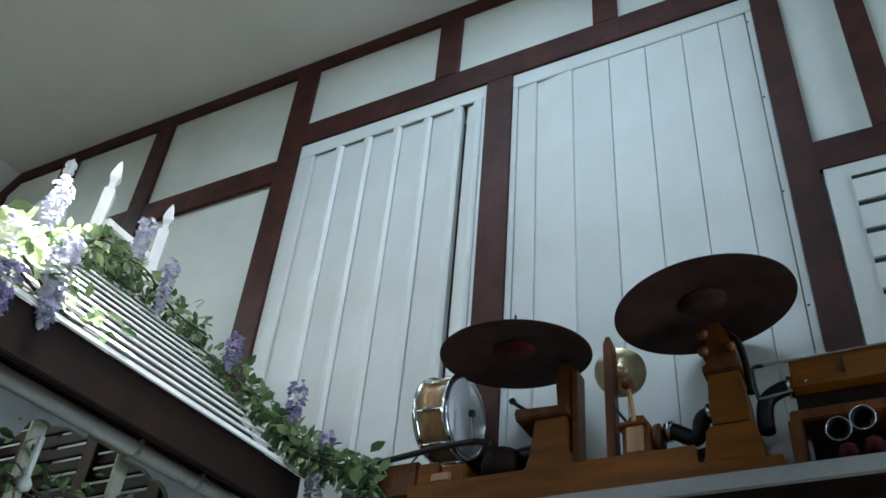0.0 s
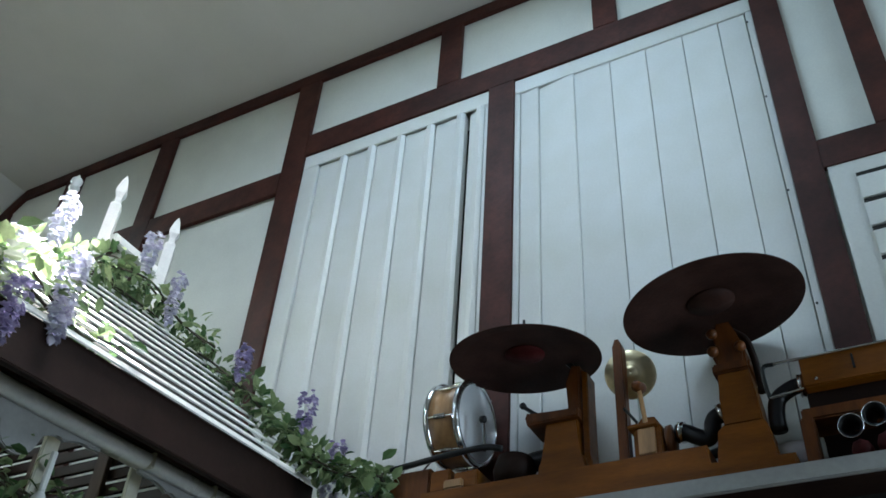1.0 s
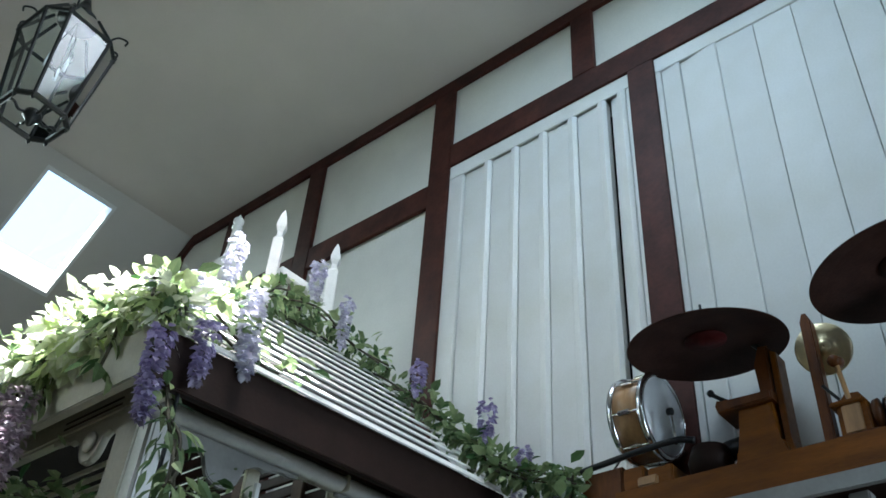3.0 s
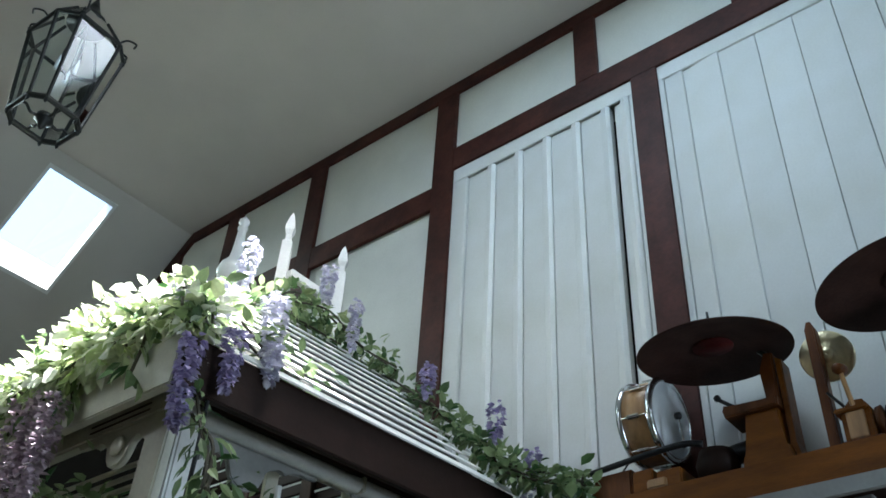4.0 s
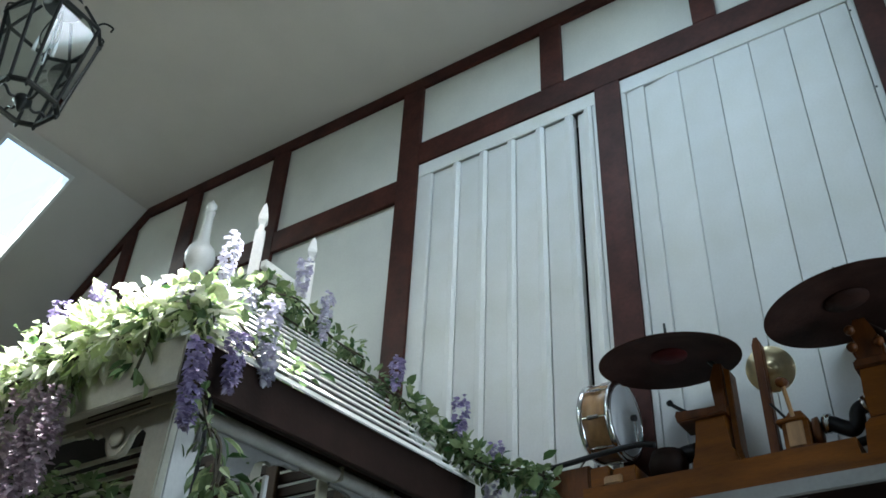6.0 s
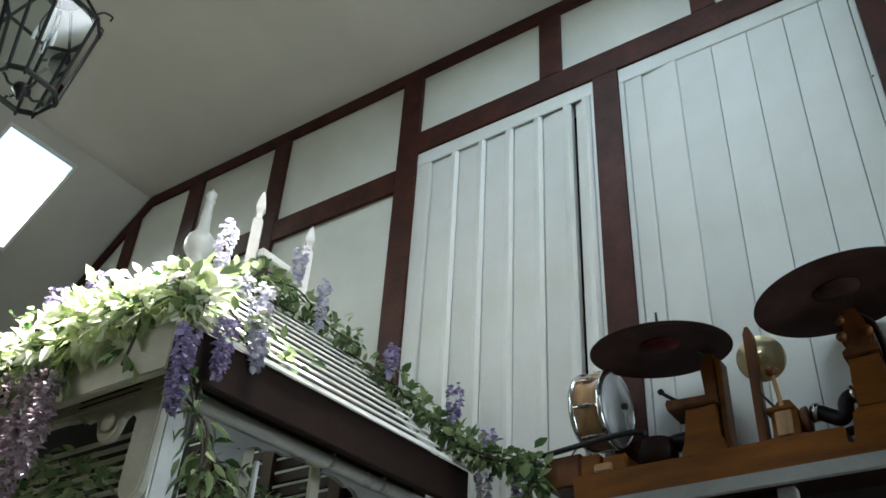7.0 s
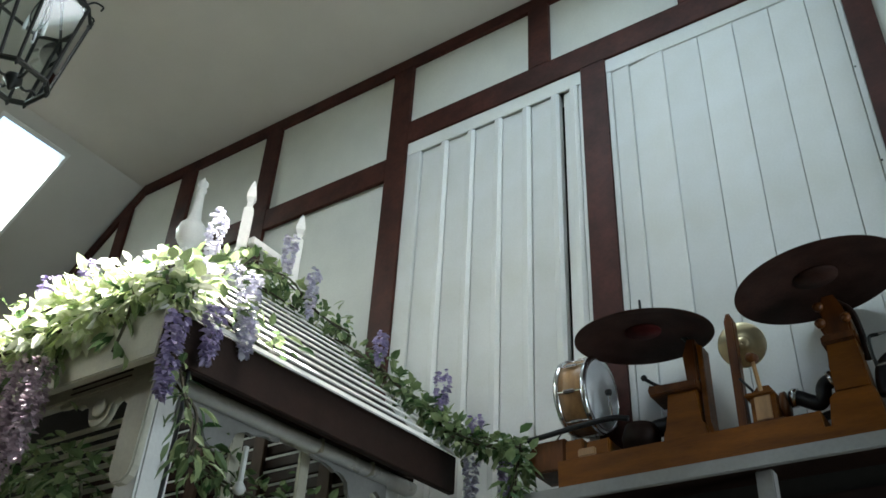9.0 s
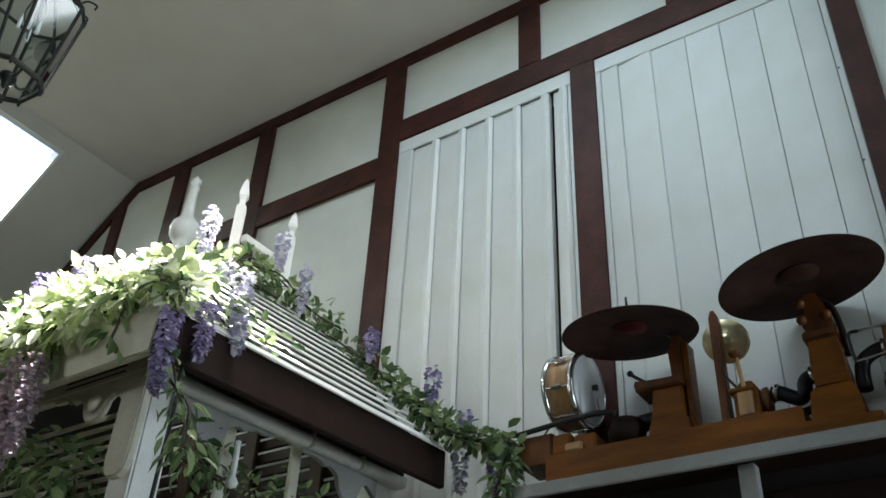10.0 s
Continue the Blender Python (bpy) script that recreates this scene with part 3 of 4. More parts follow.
part("rail", tube(NEW(), [(-0.075, -0.032, 0.262), (0.9, -0.032, 0.275)], 0.0035, 6), CHROME, chest, "chrome rail")
part("rail", tube(NEW(), [(-0.075, -0.032, 0.178), (0.0, -0.032, 0.186)], 0.0035, 6), CHROME, chest, "chrome rail")
part("rail_end", tube(NEW(), bow([(-0.055, -0.032, 0.262), (-0.078, -0.032, 0.258), (-0.08, -0.032, 0.215), (-0.075, -0.032, 0.178)]), 0.005, 8), IRON, chest)
bend = part("elbow", tube(NEW(), bow([(0.0, 0.02, 0.225), (-0.03, 0.02, 0.222), (-0.065, 0.02, 0.20), (-0.075, 0.02, 0.16), (-0.075, 0.02, 0.12)]), 0.019, 12), RUBBER, chest, "black rubber elbow", smooth=True)
part("clamp", lathe(NEW(), [(0.024, -0.006), (0.027, -0.006), (0.027, 0.006), (0.022, 0.006)], (-0.008, 0.02, 0.224), (1, 0, 0), 16, True), CHROME, bend, smooth=True)
part("drain_pipe", lathe(NEW(), [(0.03, 0), (0.032, 0.02), (0.032, 0.08), (0.03, 0.1)], (-0.09, 0.06, 0.075), (1, 0, 0), 20), SKIN, chest, "grey pipe", smooth=True)
for i, x in enumerate((0.03, 0.2, 0.38, 0.56, 0.74)):
    part("bracket", box(NEW(), x + 0.08, x + 0.085, -0.034, -0.03, 0.215, 0.25), IRON, chest)
    part("screw", lathe(NEW(), [(0.004, 0), (0.004, 0.003), (0.001, 0.004)], (x, -0.03, 0.205), (0, -1, 0), 8), CHROME, chest)
for i, (x, z) in enumerate(((0.076, 0.080), (0.128, 0.098))):
    horn = part("horn", lathe(NEW(), [(0.0250, 0.0), (0.0262, -0.002), (0.0275, 0.0), (0.026, 0.006), (0.022, 0.014), (0.018, 0.03), (0.012, 0.07), (0.010, 0.068), (0.013, 0.03), (0.019, 0.014)], (x, -0.03, z), (0.1, 1, 0.15), 28, True), CHROME, chest, "chrome horn mouth", smooth=True)
    part("throat", lathe(NEW(), [(0.0245, 0.001), (0.0185, 0.014), (0.0125, 0.03), (0.010, 0.06), (0.009, 0.06), (0.0115, 0.03), (0.017, 0.014), (0.0236, 0.001)], (x, -0.03, z), (0.1, 1, 0.15), 28, True), RUBBER, horn, "dark horn throat", smooth=True)
    part("bulb", lathe(NEW(), [(0.008, -0.02), (0.024, -0.012), (0.028, 0.004), (0.02, 0.018), (0.006, 0.024)], (x + 0.01, -0.01, z - 0.055 - 0.01 * i), (1, 0, 0.1), 16), BRONZE2, horn, "dark red bulb", smooth=True)
part("label_plate", box(NEW(), 0.165, 0.185, -0.032, -0.03, 0.03, 0.045), CHROME, chest)


# ---- garden pavilion ----
SHIFT = Vector((0.035, -0.03, 0.010))
PX, PY, FZ0, FZ1 = -1.64, 0.90, 2.728, 2.855
BZ = 2.83
PXW, PYN = -3.95, 2.10
TPX, TPXW, TPY0, TPY1, TPZ = -2.30, -3.30, 1.50, 1.92, 3.52
pav = thing("garden_pavilion", tuple(SHIFT), "cream and brown garden pavilion with a white slatted roof", "pavilion")


def sag(bm):
    """The old pavilion's east side has sunk a little towards its front corner."""
    for v in bm.verts:
        v.co.z += 0.05 * (v.co.y - 1.15)
    return bm


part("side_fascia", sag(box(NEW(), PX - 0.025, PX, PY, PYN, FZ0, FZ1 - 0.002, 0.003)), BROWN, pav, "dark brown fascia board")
part("front_fascia", box(NEW(), PXW, PX - 0.027, PY, PY + 0.025, FZ0, FZ1, 0.003), CREAM, pav, "cream painted fascia board")
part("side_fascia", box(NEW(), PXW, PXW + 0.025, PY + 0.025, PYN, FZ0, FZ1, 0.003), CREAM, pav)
part("soffit", sag(box(NEW(), -1.84, PX - 0.025, PY + 0.025, PYN, BZ, BZ + 0.02)), SOFFIT, pav, "dark brown boarded soffit")
part("soffit", box(NEW(), PXW + 0.025, -1.84, PY + 0.025, 1.06, BZ, BZ + 0.02), SOFFIT, pav, "dark brown boarded soffit")
part("soffit", box(NEW(), PXW + 0.025, PXW + 0.2, 1.06, PYN, BZ, BZ + 0.02), SOFFIT, pav, "dark brown boarded soffit")
part("frieze_board", sag(box(NEW(), -1.84, -1.806, 1.0, PYN, BZ - 0.036, BZ, 0.003)), SOFFIT, pav, "dark brown frieze board")
bm = NEW()
prism(bm, [(-1.84, BZ - 0.036)] + [(-1.812 + 0.021 * math.cos(a), BZ - 0.057 + 0.021 * math.sin(a)) for a in (1.5, 1.0, 0.5, 0.0, -0.5, -1.0, -1.5)] + [(-1.84, BZ - 0.078)], "y", 1.0, PYN)
part("side_beam", sag(bm), GLOSS, pav, "glossy white half-round beam moulding", smooth=True)
for y in (1.62, 1.86):
    part("beam_joint", sag(box(NEW(), -1.84, -1.7897, y, y + 0.012, BZ - 0.0785, BZ - 0.0365, 0.002)), CREAM, pav)
part("front_beam", box(NEW(), PXW + 0.15, -1.65, 0.985, 1.02, BZ - 0.09, BZ, 0.006), CREAM, pav)
# deck under the east slope, near-black to paint shade between slats; the rest of the roof is open slats
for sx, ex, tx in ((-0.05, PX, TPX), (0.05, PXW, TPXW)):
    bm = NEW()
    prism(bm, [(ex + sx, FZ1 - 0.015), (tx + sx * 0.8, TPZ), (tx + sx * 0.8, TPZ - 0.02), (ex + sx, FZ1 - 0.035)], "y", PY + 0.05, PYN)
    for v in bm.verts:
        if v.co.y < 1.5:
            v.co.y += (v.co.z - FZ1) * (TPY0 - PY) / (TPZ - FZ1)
    part("roof_deck", sag(bm) if sx < 0 else bm, DARK, pav, "roof deck, near-black for the shade between the slats")
NS = 11
SDX, SDZ = (Vector((TPX - PX, TPZ - FZ1)).normalized())
for i in range(NS):
    f = (i + 0.1) / NS
    x, z = PX + 0.004 + (TPX - PX) * f, FZ1 + (TPZ - FZ1) * f
    y0, y1 = PY + 0.05 + (TPY0 - PY) * f, PYN + 0.01 - 0.02 * f
    w = 0.022 if i == 0 else 0.0125
    slat_pts = [(-w * SDX, -w * SDZ), (w * SDX, w * SDZ), (w * SDX + 0.004 * SDZ, w * SDZ - 0.004 * SDX), (-w * SDX + 0.004 * SDZ, -w * SDZ - 0.004 * SDX)]
    bm = NEW()
    prism(bm, [(x + a, z + c) for a, c in slat_pts], "y", y0, y1)
    part("roof_slat", sag(bm), WHITE, pav)
    y = PY + 0.004 + (TPY0 - PY) * f
    bm = NEW()
    prism(bm, [(y + 0.020, z + 0.016), (y - 0.006, z - 0.004), (y - 0.008, z + 0.002), (y + 0.014, z + 0.022)], "x", PXW + 0.05 + (TPXW - PXW) * f, PX - 0.05 + (TPX - PX) * f)
    part("roof_slat", bm, WHITE, pav)

# roof fence
def picket(at, h, w):
    bm = NEW()
    rows = [(w, 0), (w, h * 0.72), (w * 0.55, h * 0.75), (w * 0.55, h * 0.79), (w * 0.95, h * 0.83), (w * 0.95, h * 0.86), (w * 0.5, h * 0.95), (0.001, h)]
    d = math.sqrt(2)
    lathe(bm, [(r * d, z) for r, z in rows], seg=4)
    bmesh.ops.rotate(bm, cent=(0, 0, 0), matrix=Matrix.Rotation(radians(45), 3, "Z"), verts=bm.verts[:])
    return part("picket", bm, WHITE, pav, "white pointed picket", at=at)


for x, y, top in ((-2.35, 1.632, 4.027), (-2.29, 1.862, 3.984)):
    picket((x, y, TPZ - 0.03), top - TPZ + 0.03, 0.019)
part("fence_rail", box(NEW(), -2.305, -2.275, 1.62, 1.83, 3.69, 3.725, 0.004), WHITE, pav)
part("urn_finial", lathe(NEW(), [(0.0330, 0.0000), (0.0396, 0.0132), (0.0330, 0.0330), (0.0475, 0.0495), (0.0607, 0.0726), (0.0647, 0.1056), (0.0561, 0.1386), (0.0396, 0.1485), (0.0409, 0.1584), (0.0297, 0.1716), (0.0238, 0.2112), (0.0198, 0.2772), (0.0172, 0.3300), (0.0224, 0.3333), (0.0224, 0.3432), (0.0132, 0.3498), (0.0238, 0.3696), (0.0224, 0.3828), (0.0079, 0.3993), (0.0020, 0.4125)], seg=28), WHITE, pav, "white turned urn finial", at=(-2.834, 1.741, 3.908), smooth=True)
part("pedestal", box(NEW(), -2.875, -2.795, 1.70, 1.78, TPZ - 0.02, 3.912, 0.006), WHITE, pav)

# corner post, brackets and screens
part("pendant_board", prism(NEW(), [(-1.855, 2.515), (-1.848, 2.49), (-1.83, 2.475), (-1.80, 2.475), (-1.78, 2.49), (-1.772, 2.515), (-1.765, BZ - 0.09), (-1.852, BZ - 0.09)], "y", 0.985, 1.01, 0.004), CREAM, pav, "cream painted corner board")
for x in (-1.93, -3.80):
    for y in (1.06, 1.98):
        part("column", box(NEW(), x, x + 0.09, y, y + 0.09, FLOOR, BZ, 0.006), WHITE, pav, "white square post")


def bracket_outline():
    pts = [(0, 0), (0.33, 0), (0.33, -0.012), (0.30, -0.016), (0.275, -0.010), (0.25, -0.018), (0.235, -0.035), (0.215, -0.022), (0.195, -0.030), (0.175, -0.05), (0.17, -0.085)]
    for k in range(9):
        a = math.pi * k / 8
        pts.append((0.125 + 0.045 * math.cos(a), -0.085 - 0.045 * math.sin(a)))
    pts += [(0.075, -0.055), (0.05, -0.035), (0.03, -0.05), (0.0, -0.09)]
    return pts


BB = BZ - 0.09
scroll_bracket = part("bracket", prism(NEW(), [(-1.85 - a * 0.9, BB + b * 0.75) for a, b in bracket_outline()], "y", 0.99, 1.008, 0.003), CREAM, pav, "cream scroll-cut bracket")
part("rosette", lathe(NEW(), [(0.004, 0), (0.022, 0.002), (0.026, 0.008), (0.02, 0.012)], (-1.955, 0.99, BB - 0.05), (0, -1, 0), 18), CREAM, scroll_bracket, smooth=True)
# dark strips on the beam's face draw the shade of two grooves
for z in (BZ - 0.058, BZ - 0.074):
    part("groove_shade", box(NEW(), -2.10, -1.86, 0.983, 0.986, z, z + 0.004), SOFFIT, pav)
# cream brackets under the eave; grey puts their shade into the colour
part("bracket", sag(prism(NEW(), [(1.12 + a * 1.1, BZ - 0.078 + b * 0.8) for a, b in bracket_outline()], "x", -1.838, -1.822, 0.003)), GREY, pav, "scroll-cut bracket, shaded by its grey colour")
part("bracket", sag(prism(NEW(), [(1.98 - a * 1.1, BZ - 0.078 + b * 0.8) for a, b in bracket_outline()], "x", -1.838, -1.822, 0.003)), GREY, pav, "scroll-cut bracket, shaded by its grey colour")
part("drop_knob", lathe(NEW(), [(0.004, 0.022), (0.010, 0.014), (0.018, 0.0), (0.015, -0.012), (0.003, -0.018)], (-1.82, 1.36, 2.585), (0, 0, 1), 16), WHITE, pav, "white turned drop", smooth=True)
part("drop_rod", tube(NEW(), [(-1.82, 1.36, 2.60), (-1.82, 1.36, 2.70)], 0.008), WHITE, pav)

# white slatted screens inside
for k in range(16):
    z = 2.72 - 0.030 * k
    part("screen_slat", box(NEW(), -3.7, -1.95, 1.10, 1.11, z - 0.006, z + 0.006, 0.002), CREAM, pav)
# lattice at the back, open towards the pale wall; brown paints the slats' shadow
for k in range(18):
    z = 3.44 - 0.054 * k
    part("lattice_slat", box(NEW(), -3.6, min(-1.86, -1.70 - (z - FZ1) * 0.99), 2.055, 2.07, z - 0.019, z + 0.019, 0.002), BROWN, pav)
for x in (-3.2, -2.85, -2.5, -2.15):
    part("lattice_post", box(NEW(), x - 0.03, x + 0.03, 2.03, 2.05, FLOOR, 3.2, 0.003), SOFFIT, pav)
for y in (1.42, 1.70):
    part("screen_post", box(NEW(), -1.938, -1.925, y - 0.022, y + 0.022, FLOOR, BZ, 0.003), CREAM, pav)


# ---- hall lantern ----
LX, LY, LZ = -2.728, 0.755, 4.091
lan = thing("hall_lantern", (LX, LY, LZ), "black iron eight-sided hall lantern with clear glass panes", "lantern")
LH, RB, RT, RC = 0.395, 0.105, 0.150, 0.075


def ring(h, z):
    """A square with cut corners, turned a little."""
    out = []
    for i in range(4):
        for p in ((h, -0.586 * h), (h, 0.586 * h)):
            out.append(Matrix.Rotation(math.pi / 2 * i + 0.068, 3, "Z") @ Vector((p[0], p[1], z)))
    return out


lowr, topr, crown = ring(RB, 0), ring(RT, LH), ring(RC, LH + 0.13)
for k in range(8):
    b0, b1, t0, t1, c0, c1 = lowr[k], lowr[(k + 1) % 8], topr[k], topr[(k + 1) % 8], crown[k], crown[(k + 1) % 8]
    part("corner_bar", tube(NEW(), [b0, t0], 0.0075, 6), IRON, lan)
    part("bottom_bar", tube(NEW(), [b0, b1], 0.011, 6), IRON, lan)
    part("top_bar", tube(NEW(), [t0, t1], 0.0075, 6), IRON, lan)
    part("roof_bar", tube(NEW(), [t0, c0], 0.0065, 6), IRON, lan)
    part("tip", lathe(NEW(), [(0.005, 0), (0.008, -0.006), (0.007, -0.016), (0.0015, -0.026)], b0, (0, 0, 1), 8), IRON, lan)
    for q in ((b0, b1, t1, t0), (t0, t1, c1, c0)):
        bm = NEW()
        bm.faces.new([bm.verts.new(p) for p in q])
        g = part("pane", bm, GLASS, lan, "clear glass pane")
        g.visible_shadow = False
for i in range(4):
    b0 = (lowr[2 * i] + lowr[2 * i + 1]) / 2
    e = topr[2 * i]
    s = Vector((e.x, e.y, 0)).normalized()
    up = Vector((0, 0, 1))
    part("scroll", tube(NEW(), bow([e, e + up * 0.035 + s * 0.004, e + up * 0.055 - s * 0.03, e + up * 0.09 - s * 0.04, e + up * 0.125 - s * 0.015, e + up * 0.12 + s * 0.02, e + up * 0.095 + s * 0.018]), 0.0042, 6), IRON, lan, smooth=True)
    part("knuckle", lathe(NEW(), [(0.003, -0.022), (0.009, -0.014), (0.008, 0.0), (0.011, 0.010), (0.003, 0.024)], e, (0, 0, 1), 8), IRON, lan)
    part("arm", tube(NEW(), bow([b0, b0 * 0.75 + Vector((0, 0, 0.014)), b0 * 0.5 + Vector((0, 0, -0.006)), b0 * 0.2 + Vector((0, 0, 0.004))]), 0.0055, 6), IRON, lan, smooth=True)
part("boss", lathe(NEW(), [(0.005, -0.045), (0.014, -0.034), (0.018, -0.02), (0.034, -0.006), (0.031, 0.016), (0.012, 0.03)], seg=14), IRON, lan, smooth=True)
part("canopy", lathe(NEW(), [(0.078, 0), (0.07, 0.03), (0.04, 0.06), (0.022, 0.11), (0.010, 0.15)], (0, 0, LH + 0.125), seg=18), IRON, lan, smooth=True)
for k in range(3):
    a = 2 * math.pi * k / 3 + 0.5
    d = Vector((math.cos(a), math.sin(a), 0)) * 0.03
    part("candle_arm", tube(NEW(), bow([(0, 0, LH + 0.13), d * 1.2 + Vector((0, 0, LH * 0.85)), d * 0.6 + Vector((0, 0, LH * 0.68)), d * 1.3 + Vector((0, 0, LH * 0.6))]), 0.003, 6), IRON, lan, smooth=True)
    part("candle", lathe(NEW(), [(0.007, 0), (0.007, 0.04), (0.003, 0.07), (0.001, 0.078)], d * 1.3 + Vector((0, 0, LH * 0.6)), seg=10), SKIN, lan, "grey candle bulb", smooth=True)
part("chain", tube(NEW(), [(0, 0, LH + 0.27), (0, 0, CEILZ - LZ)], 0.006, 6), IRON, lan)


# ---- wisteria ----
def leaf(bm, base, d, up, size, width=0.36, droop=0.25):
    """One pointed leaf, folded along its rib and drooping."""
    d = Vector(d).normalized()
    s = d.cross(Vector(up)).normalized() if d.cross(Vector(up)).length > 1e-3 else d.orthogonal()
    n = s.cross(d).normalized()
    b = Vector(base)
    rib, lft, rgt = [], [], []
    for f, w in ((0.0, 0.0), (0.35, 1.0), (0.7, 0.8), (1.0, 0.0)):
        c = b + d * size * f - n * size * droop * f * f
        rib.append(bm.verts.new(c))
        if w:
            lft.append(bm.verts.new(c + s * size * width * 0.5 * w + n * size * 0.06))
            rgt.append(bm.verts.new(c - s * size * width * 0.5 * w + n * size * 0.06))
    for side in (lft, rgt):
        bm.faces.new((rib[0], rib[1], side[0]))
        bm.faces.new((rib[1], rib[2], side[1], side[0]))
        bm.faces.new((rib[2], rib[3], side[1]))


def rnd(a=1.0):
    return Vector((random.uniform(-a, a), random.uniform(-a, a), random.uniform(-a, a)))


def raceme(bm, top, length, r, lean=(0, 0, 0), count=70):
    """A hanging wisteria cluster of small petals, wide above and pointed below."""
    for i in range(count):
        f = (i + random.random()) / count
        w = r * (1 - f) ** 0.6 * (0.55 + 0.45 * min(1, f * 5))
        a = random.uniform(0, 6.283)
        p = Vector(top) + Vector(lean) * f + Vector((math.cos(a) * w, math.sin(a) * w, -length * f))
        out = Vector((math.cos(a), math.sin(a), random.uniform(-0.6, 0.5)))
        for k in range(2):
            leaf(bm, p + rnd(0.003), out + rnd(0.6), (0, 0, 1), random.uniform(0.012, 0.020), 0.9, 0.5)


def spray(bm, path, n, spread, size, down=0.3, seg=5, slim=1.0):
    """Leaves along a branch path."""
    P = bow(path, seg)
    for i in range(n):
        f = random.random() * (len(P) - 1.001)
        k = int(f)
        c = P[k].lerp(P[k + 1], f - k)
        p = c + rnd(spread) * random.uniform(0.3, 1)
        d = (p - c).normalized() + rnd(0.7) + Vector((0, 0, -down))
        leaf(bm, p, d, (rnd(0.5) + Vector((0, 0, 1))), size * random.uniform(0.6, 1.25), slim * random.uniform(0.42, 0.62), random.uniform(0.1, 0.4))
    return P


def vine(name_label, path, n, spread, size, mat, twigs=2, down=0.3, slim=1.0):
    o = Vector(path[0])
    rel = [Vector(p) - o for p in path]
    t = thing("wisteria_vine", tuple(o + SHIFT), name_label, "vine", "artificial wisteria vines")
    bm = NEW()
    for k in range(twigs):
        q = [p + rnd(spread * 0.45) for p in rel]
        tube(bm, bow(q, 5), 0.004, 5)
    part("stem", bm, STEM, t)
    bm = NEW()
    spray(bm, rel, n, spread, size, down, slim=slim)
    tagged(part("foliage", bm, mat, t), kind="stuff")
    return t


def flower(parent, at, length, r, mat, lean=(0, 0, 0), count=70):
    bm = NEW()
    raceme(bm, (0, 0, 0), length, r, lean, count)
    o = Vector(at) + SHIFT - (parent.location - Vector((0, 0, Z0))) / U
    return part("raceme", bm, mat, parent, at=tuple(o))


# along the front eave, sunlit, with part of the glare in the leaf colour
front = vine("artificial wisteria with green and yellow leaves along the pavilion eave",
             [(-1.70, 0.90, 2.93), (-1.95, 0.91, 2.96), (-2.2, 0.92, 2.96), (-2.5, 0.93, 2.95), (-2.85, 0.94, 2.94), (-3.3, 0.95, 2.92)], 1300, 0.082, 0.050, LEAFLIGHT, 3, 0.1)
upper = vine("artificial wisteria climbing over the pavilion roof",
             [(-1.68, 0.92, 2.92), (-1.82, 1.04, 3.02), (-2.0, 1.2, 3.19), (-2.16, 1.38, 3.37), (-2.26, 1.58, 3.52), (-2.25, 1.85, 3.50)], 640, 0.070, 0.045, LEAFMID, 3, 0.2)
roofv = vine("artificial wisteria trailing down the slatted roof towards the wall",
             [(-2.335, 2.02, 3.55), (-2.145, 2.03, 3.405), (-1.94, 2.03, 3.268), (-1.805, 2.03, 3.145), (-1.682, 2.03, 3.025), (-1.612, 2.03, 2.95), (-1.45, 2.04, 2.875), (-1.35, 2.03, 2.84)], 660, 0.044, 0.042, LEAF, 3, 0.25)
crest = vine("pale-edged wisteria leaves heaped round the roof fence",
             [(-2.10, 1.46, 3.44), (-2.19, 1.60, 3.55), (-2.22, 1.76, 3.58), (-2.20, 1.93, 3.54), (-2.12, 2.02, 3.46)], 240, 0.055, 0.046, LEAFMID, 2, 0.2)
vine("wisteria leaves lying on the roof slats", [(-1.66, 1.06, 2.94), (-1.68, 1.18, 2.92), (-1.69, 1.32, 2.93)], 55, 0.055, 0.050, LEAFMID, 2, 0.2)
vine("wisteria leaves, coloured sun-bright, heaped on the pavilion's corner", [(-1.64, 0.92, 2.89), (-1.74, 0.99, 2.98), (-1.88, 1.11, 3.09), (-2.04, 1.23, 3.22)], 200, 0.07, 0.052, LEAFLIGHT, 2, 0.1)
vine("dark green wisteria leaves among the pale ones at the pavilion's corner", [(-1.60, 0.87, 2.90), (-1.72, 0.93, 2.98), (-1.90, 0.92, 3.00), (-2.2, 0.88, 2.97), (-2.6, 0.88, 2.93)], 130, 0.065, 0.050, LEAF, 2, 0.6)
backv = vine("artificial wisteria along the pavilion's upper roof",
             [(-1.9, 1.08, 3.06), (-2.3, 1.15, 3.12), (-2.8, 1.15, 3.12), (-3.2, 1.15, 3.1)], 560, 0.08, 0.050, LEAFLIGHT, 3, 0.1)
vine("variegated wisteria leaves, coloured sun-bright, spilling over the pavilion's front edge",
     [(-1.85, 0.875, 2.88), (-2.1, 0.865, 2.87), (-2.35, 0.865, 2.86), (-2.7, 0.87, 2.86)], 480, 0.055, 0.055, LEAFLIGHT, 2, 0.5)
hang = vine("artificial wisteria hanging from the pavilion corner",
            [(-1.697, 0.960, 2.809), (-1.647, 0.960, 2.705), (-1.582, 0.960, 2.596), (-1.543, 0.960, 2.514), (-1.534, 0.960, 2.461)], 40, 0.045, 0.064, LEAF, 2, 0.8, 0.62)
vine("yellow-edged wisteria leaves hanging at the pavilion corner", [(-1.582, 0.960, 2.596), (-1.543, 0.960, 2.514), (-1.534, 0.960, 2.461)], 14, 0.045, 0.066, LEAFMID, 1, 0.9, 0.6)
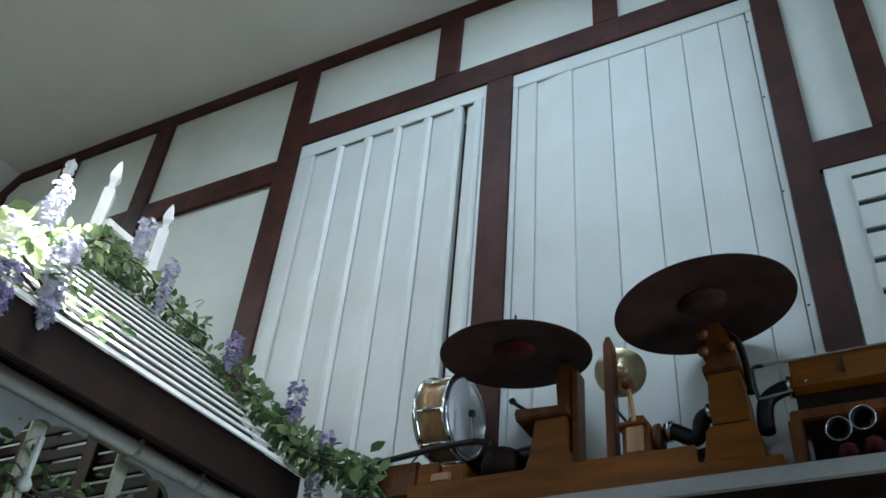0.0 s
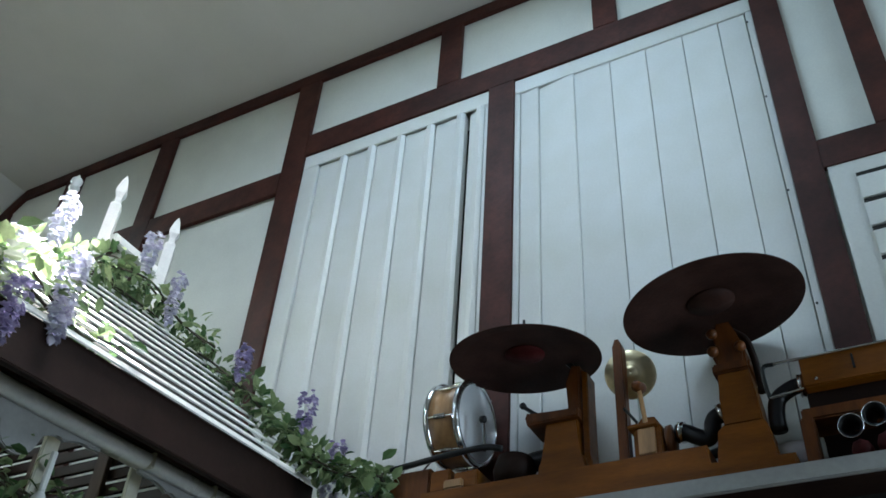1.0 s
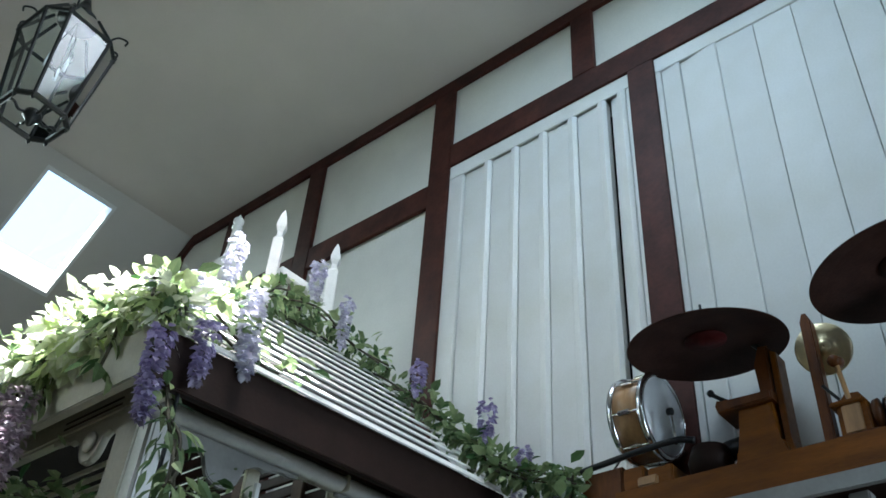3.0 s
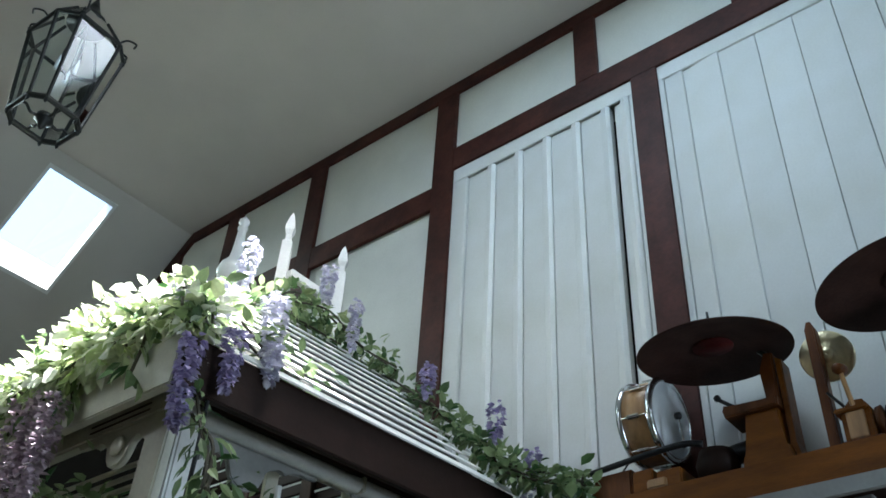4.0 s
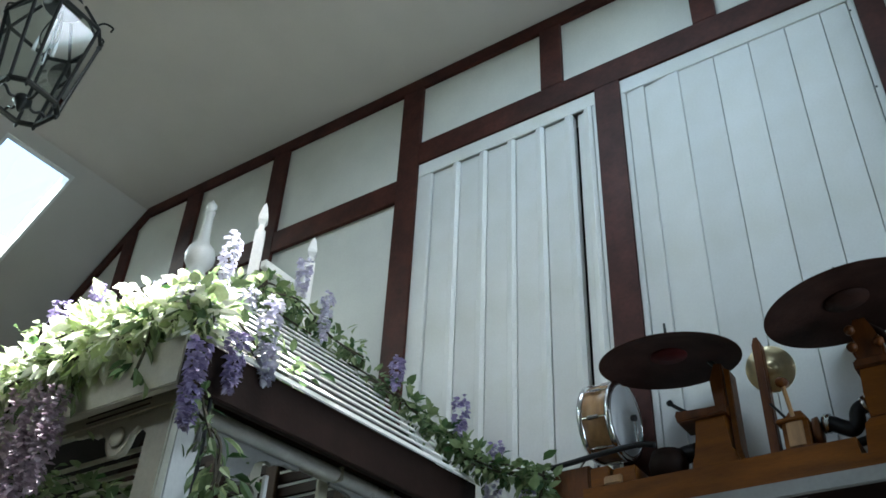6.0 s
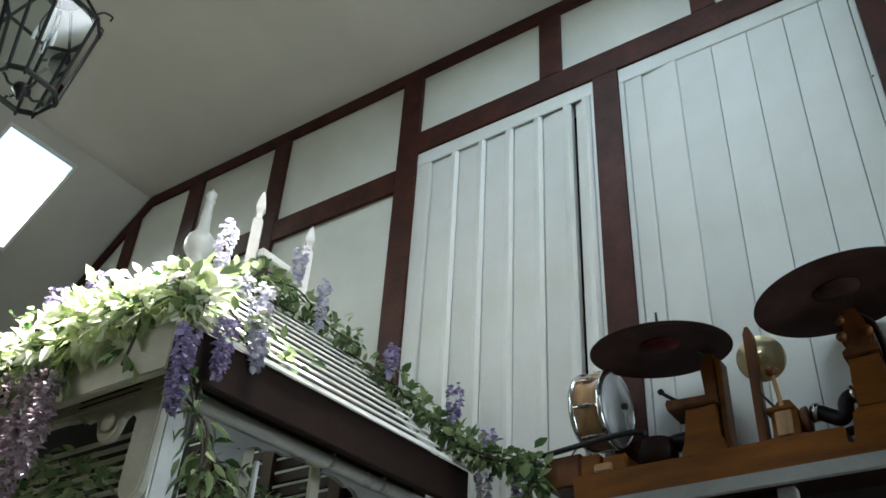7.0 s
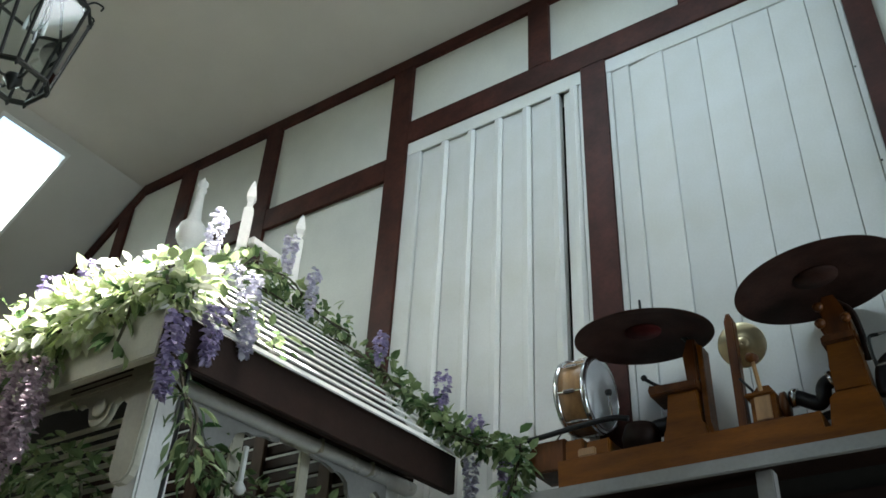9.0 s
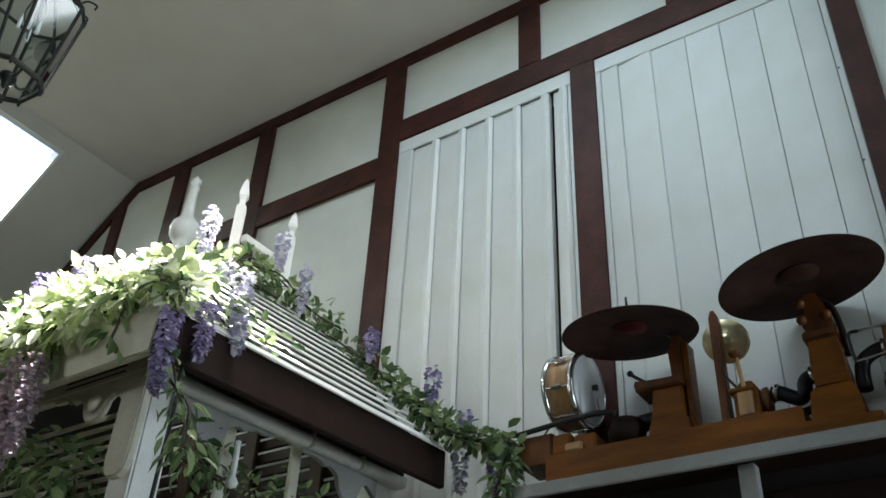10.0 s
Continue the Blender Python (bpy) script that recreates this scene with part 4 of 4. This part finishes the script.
tail = vine("artificial wisteria trailing over the shelf's end",
            [(-1.36, 2.02, 2.86), (-1.34, 2.0, 2.78), (-1.36, 1.98, 2.68), (-1.42, 1.98, 2.6)], 120, 0.045, 0.050, LEAF, 2, 0.5)
for x in (-1.79, -2.02, -2.13, -2.30, -2.52):
    vine("leafy wisteria tip drooping over the pavilion fascia", [(x, 0.885, 2.95), (x - 0.005, 0.872, 2.86), (x - 0.01, 0.868, 2.76)], 34, 0.035, 0.062, LEAFMID, 1, 0.9, 0.7)
bay = vine("dark artificial ivy in the pavilion's bay",
           [(-2.6, 1.04, 2.72), (-2.3, 1.05, 2.62), (-2.05, 1.05, 2.55), (-2.2, 1.06, 2.4)], 330, 0.12, 0.05, LEAF, 2, 0.4)
ivy = vine("dark artificial ivy under the pavilion's side beam",
           [(-1.86, 1.15, 2.60), (-1.88, 1.35, 2.63), (-1.89, 1.6, 2.62), (-1.88, 1.95, 2.62)], 210, 0.085, 0.04, LEAF, 2, 0.4)
CLUSTERS = [  # top, length, radius, petals
    ((-1.600, 0.889, 2.817), 0.126, 0.030, PETAL),
    ((-1.600, 0.994, 2.891), 0.158, 0.030, PETAL),
    ((-1.645, 1.120, 3.065), 0.206, 0.035, PALEPETAL),
    ((-2.124, 1.330, 3.592), 0.195, 0.040, PALEPETAL),
    ((-2.069, 1.620, 3.654), 0.160, 0.030, PALEPETAL),
    ((-2.109, 1.800, 3.619), 0.198, 0.025, PALEPETAL),
    ((-1.860, 1.926, 3.341), 0.117, 0.026, PETAL),
    ((-1.676, 2.050, 3.200), 0.159, 0.030, PETAL),
    ((-1.537, 2.050, 2.999), 0.066, 0.026, PETAL),
    ((-1.610, 0.900, 2.704), 0.096, 0.024, PETAL),
    ((-1.548, 2.050, 2.887), 0.152, 0.028, PALEPETAL),
    ((-1.418, 2.050, 2.834), 0.128, 0.028, PETAL),
    ((-2.595, 1.200, 3.472), 0.095, 0.030, PETAL),
    ((-2.517, 1.050, 3.293), 0.149, 0.035, PETAL),
    ((-1.722, 1.000, 3.068), 0.136, 0.035, PALEPETAL),
    ((-1.620, 1.116, 2.914), 0.098, 0.024, PALEPETAL),
    ((-2.183, 0.840, 2.804), 0.246, 0.035, MAUVE),
    ((-2.095, 0.840, 2.799), 0.210, 0.035, MAUVE),
    ((-2.014, 0.840, 2.778), 0.155, 0.035, MAUVE),
    ((-2.093, 0.840, 2.702), 0.244, 0.035, MAUVE),
    ((-2.010, 0.840, 2.699), 0.180, 0.035, MAUVE),
    ((-2.074, 0.840, 2.577), 0.155, 0.035, MAUVE),
]
for top, length, r, petals in CLUSTERS:
    home = roofv if top[1] > 1.5 else upper if top[1] > 0.95 and top[0] < -1.63 else front if petals is MAUVE else hang
    flower(home, top, length, r * 0.68, petals, count=int(40 + length * 380))
for k in range(16):
    p = Vector((-1.68, 0.9, 2.98)).lerp(Vector((-2.2, 1.45, 3.42)), random.random()) + Vector((random.uniform(-0.25, 0.06), random.uniform(-0.06, 0.06), random.uniform(0.02, 0.06)))
    flower(upper, p, random.uniform(0.06, 0.11), random.uniform(0.018, 0.026), PALEPETAL, count=40)
cable = part("hanging_cable", tube(NEW(), bow([(0, 0, 0), (0.004, 0.004, -0.2), (-0.012, 0.01, -0.45), (-0.01, 0.01, -0.9), (0, 0, -1.4)]), 0.005, 6), RUBBER, at=(-1.62, 0.96, 2.81), smooth=True)
tagged(cable, "thin black cable hanging from the pavilion corner", "cable")
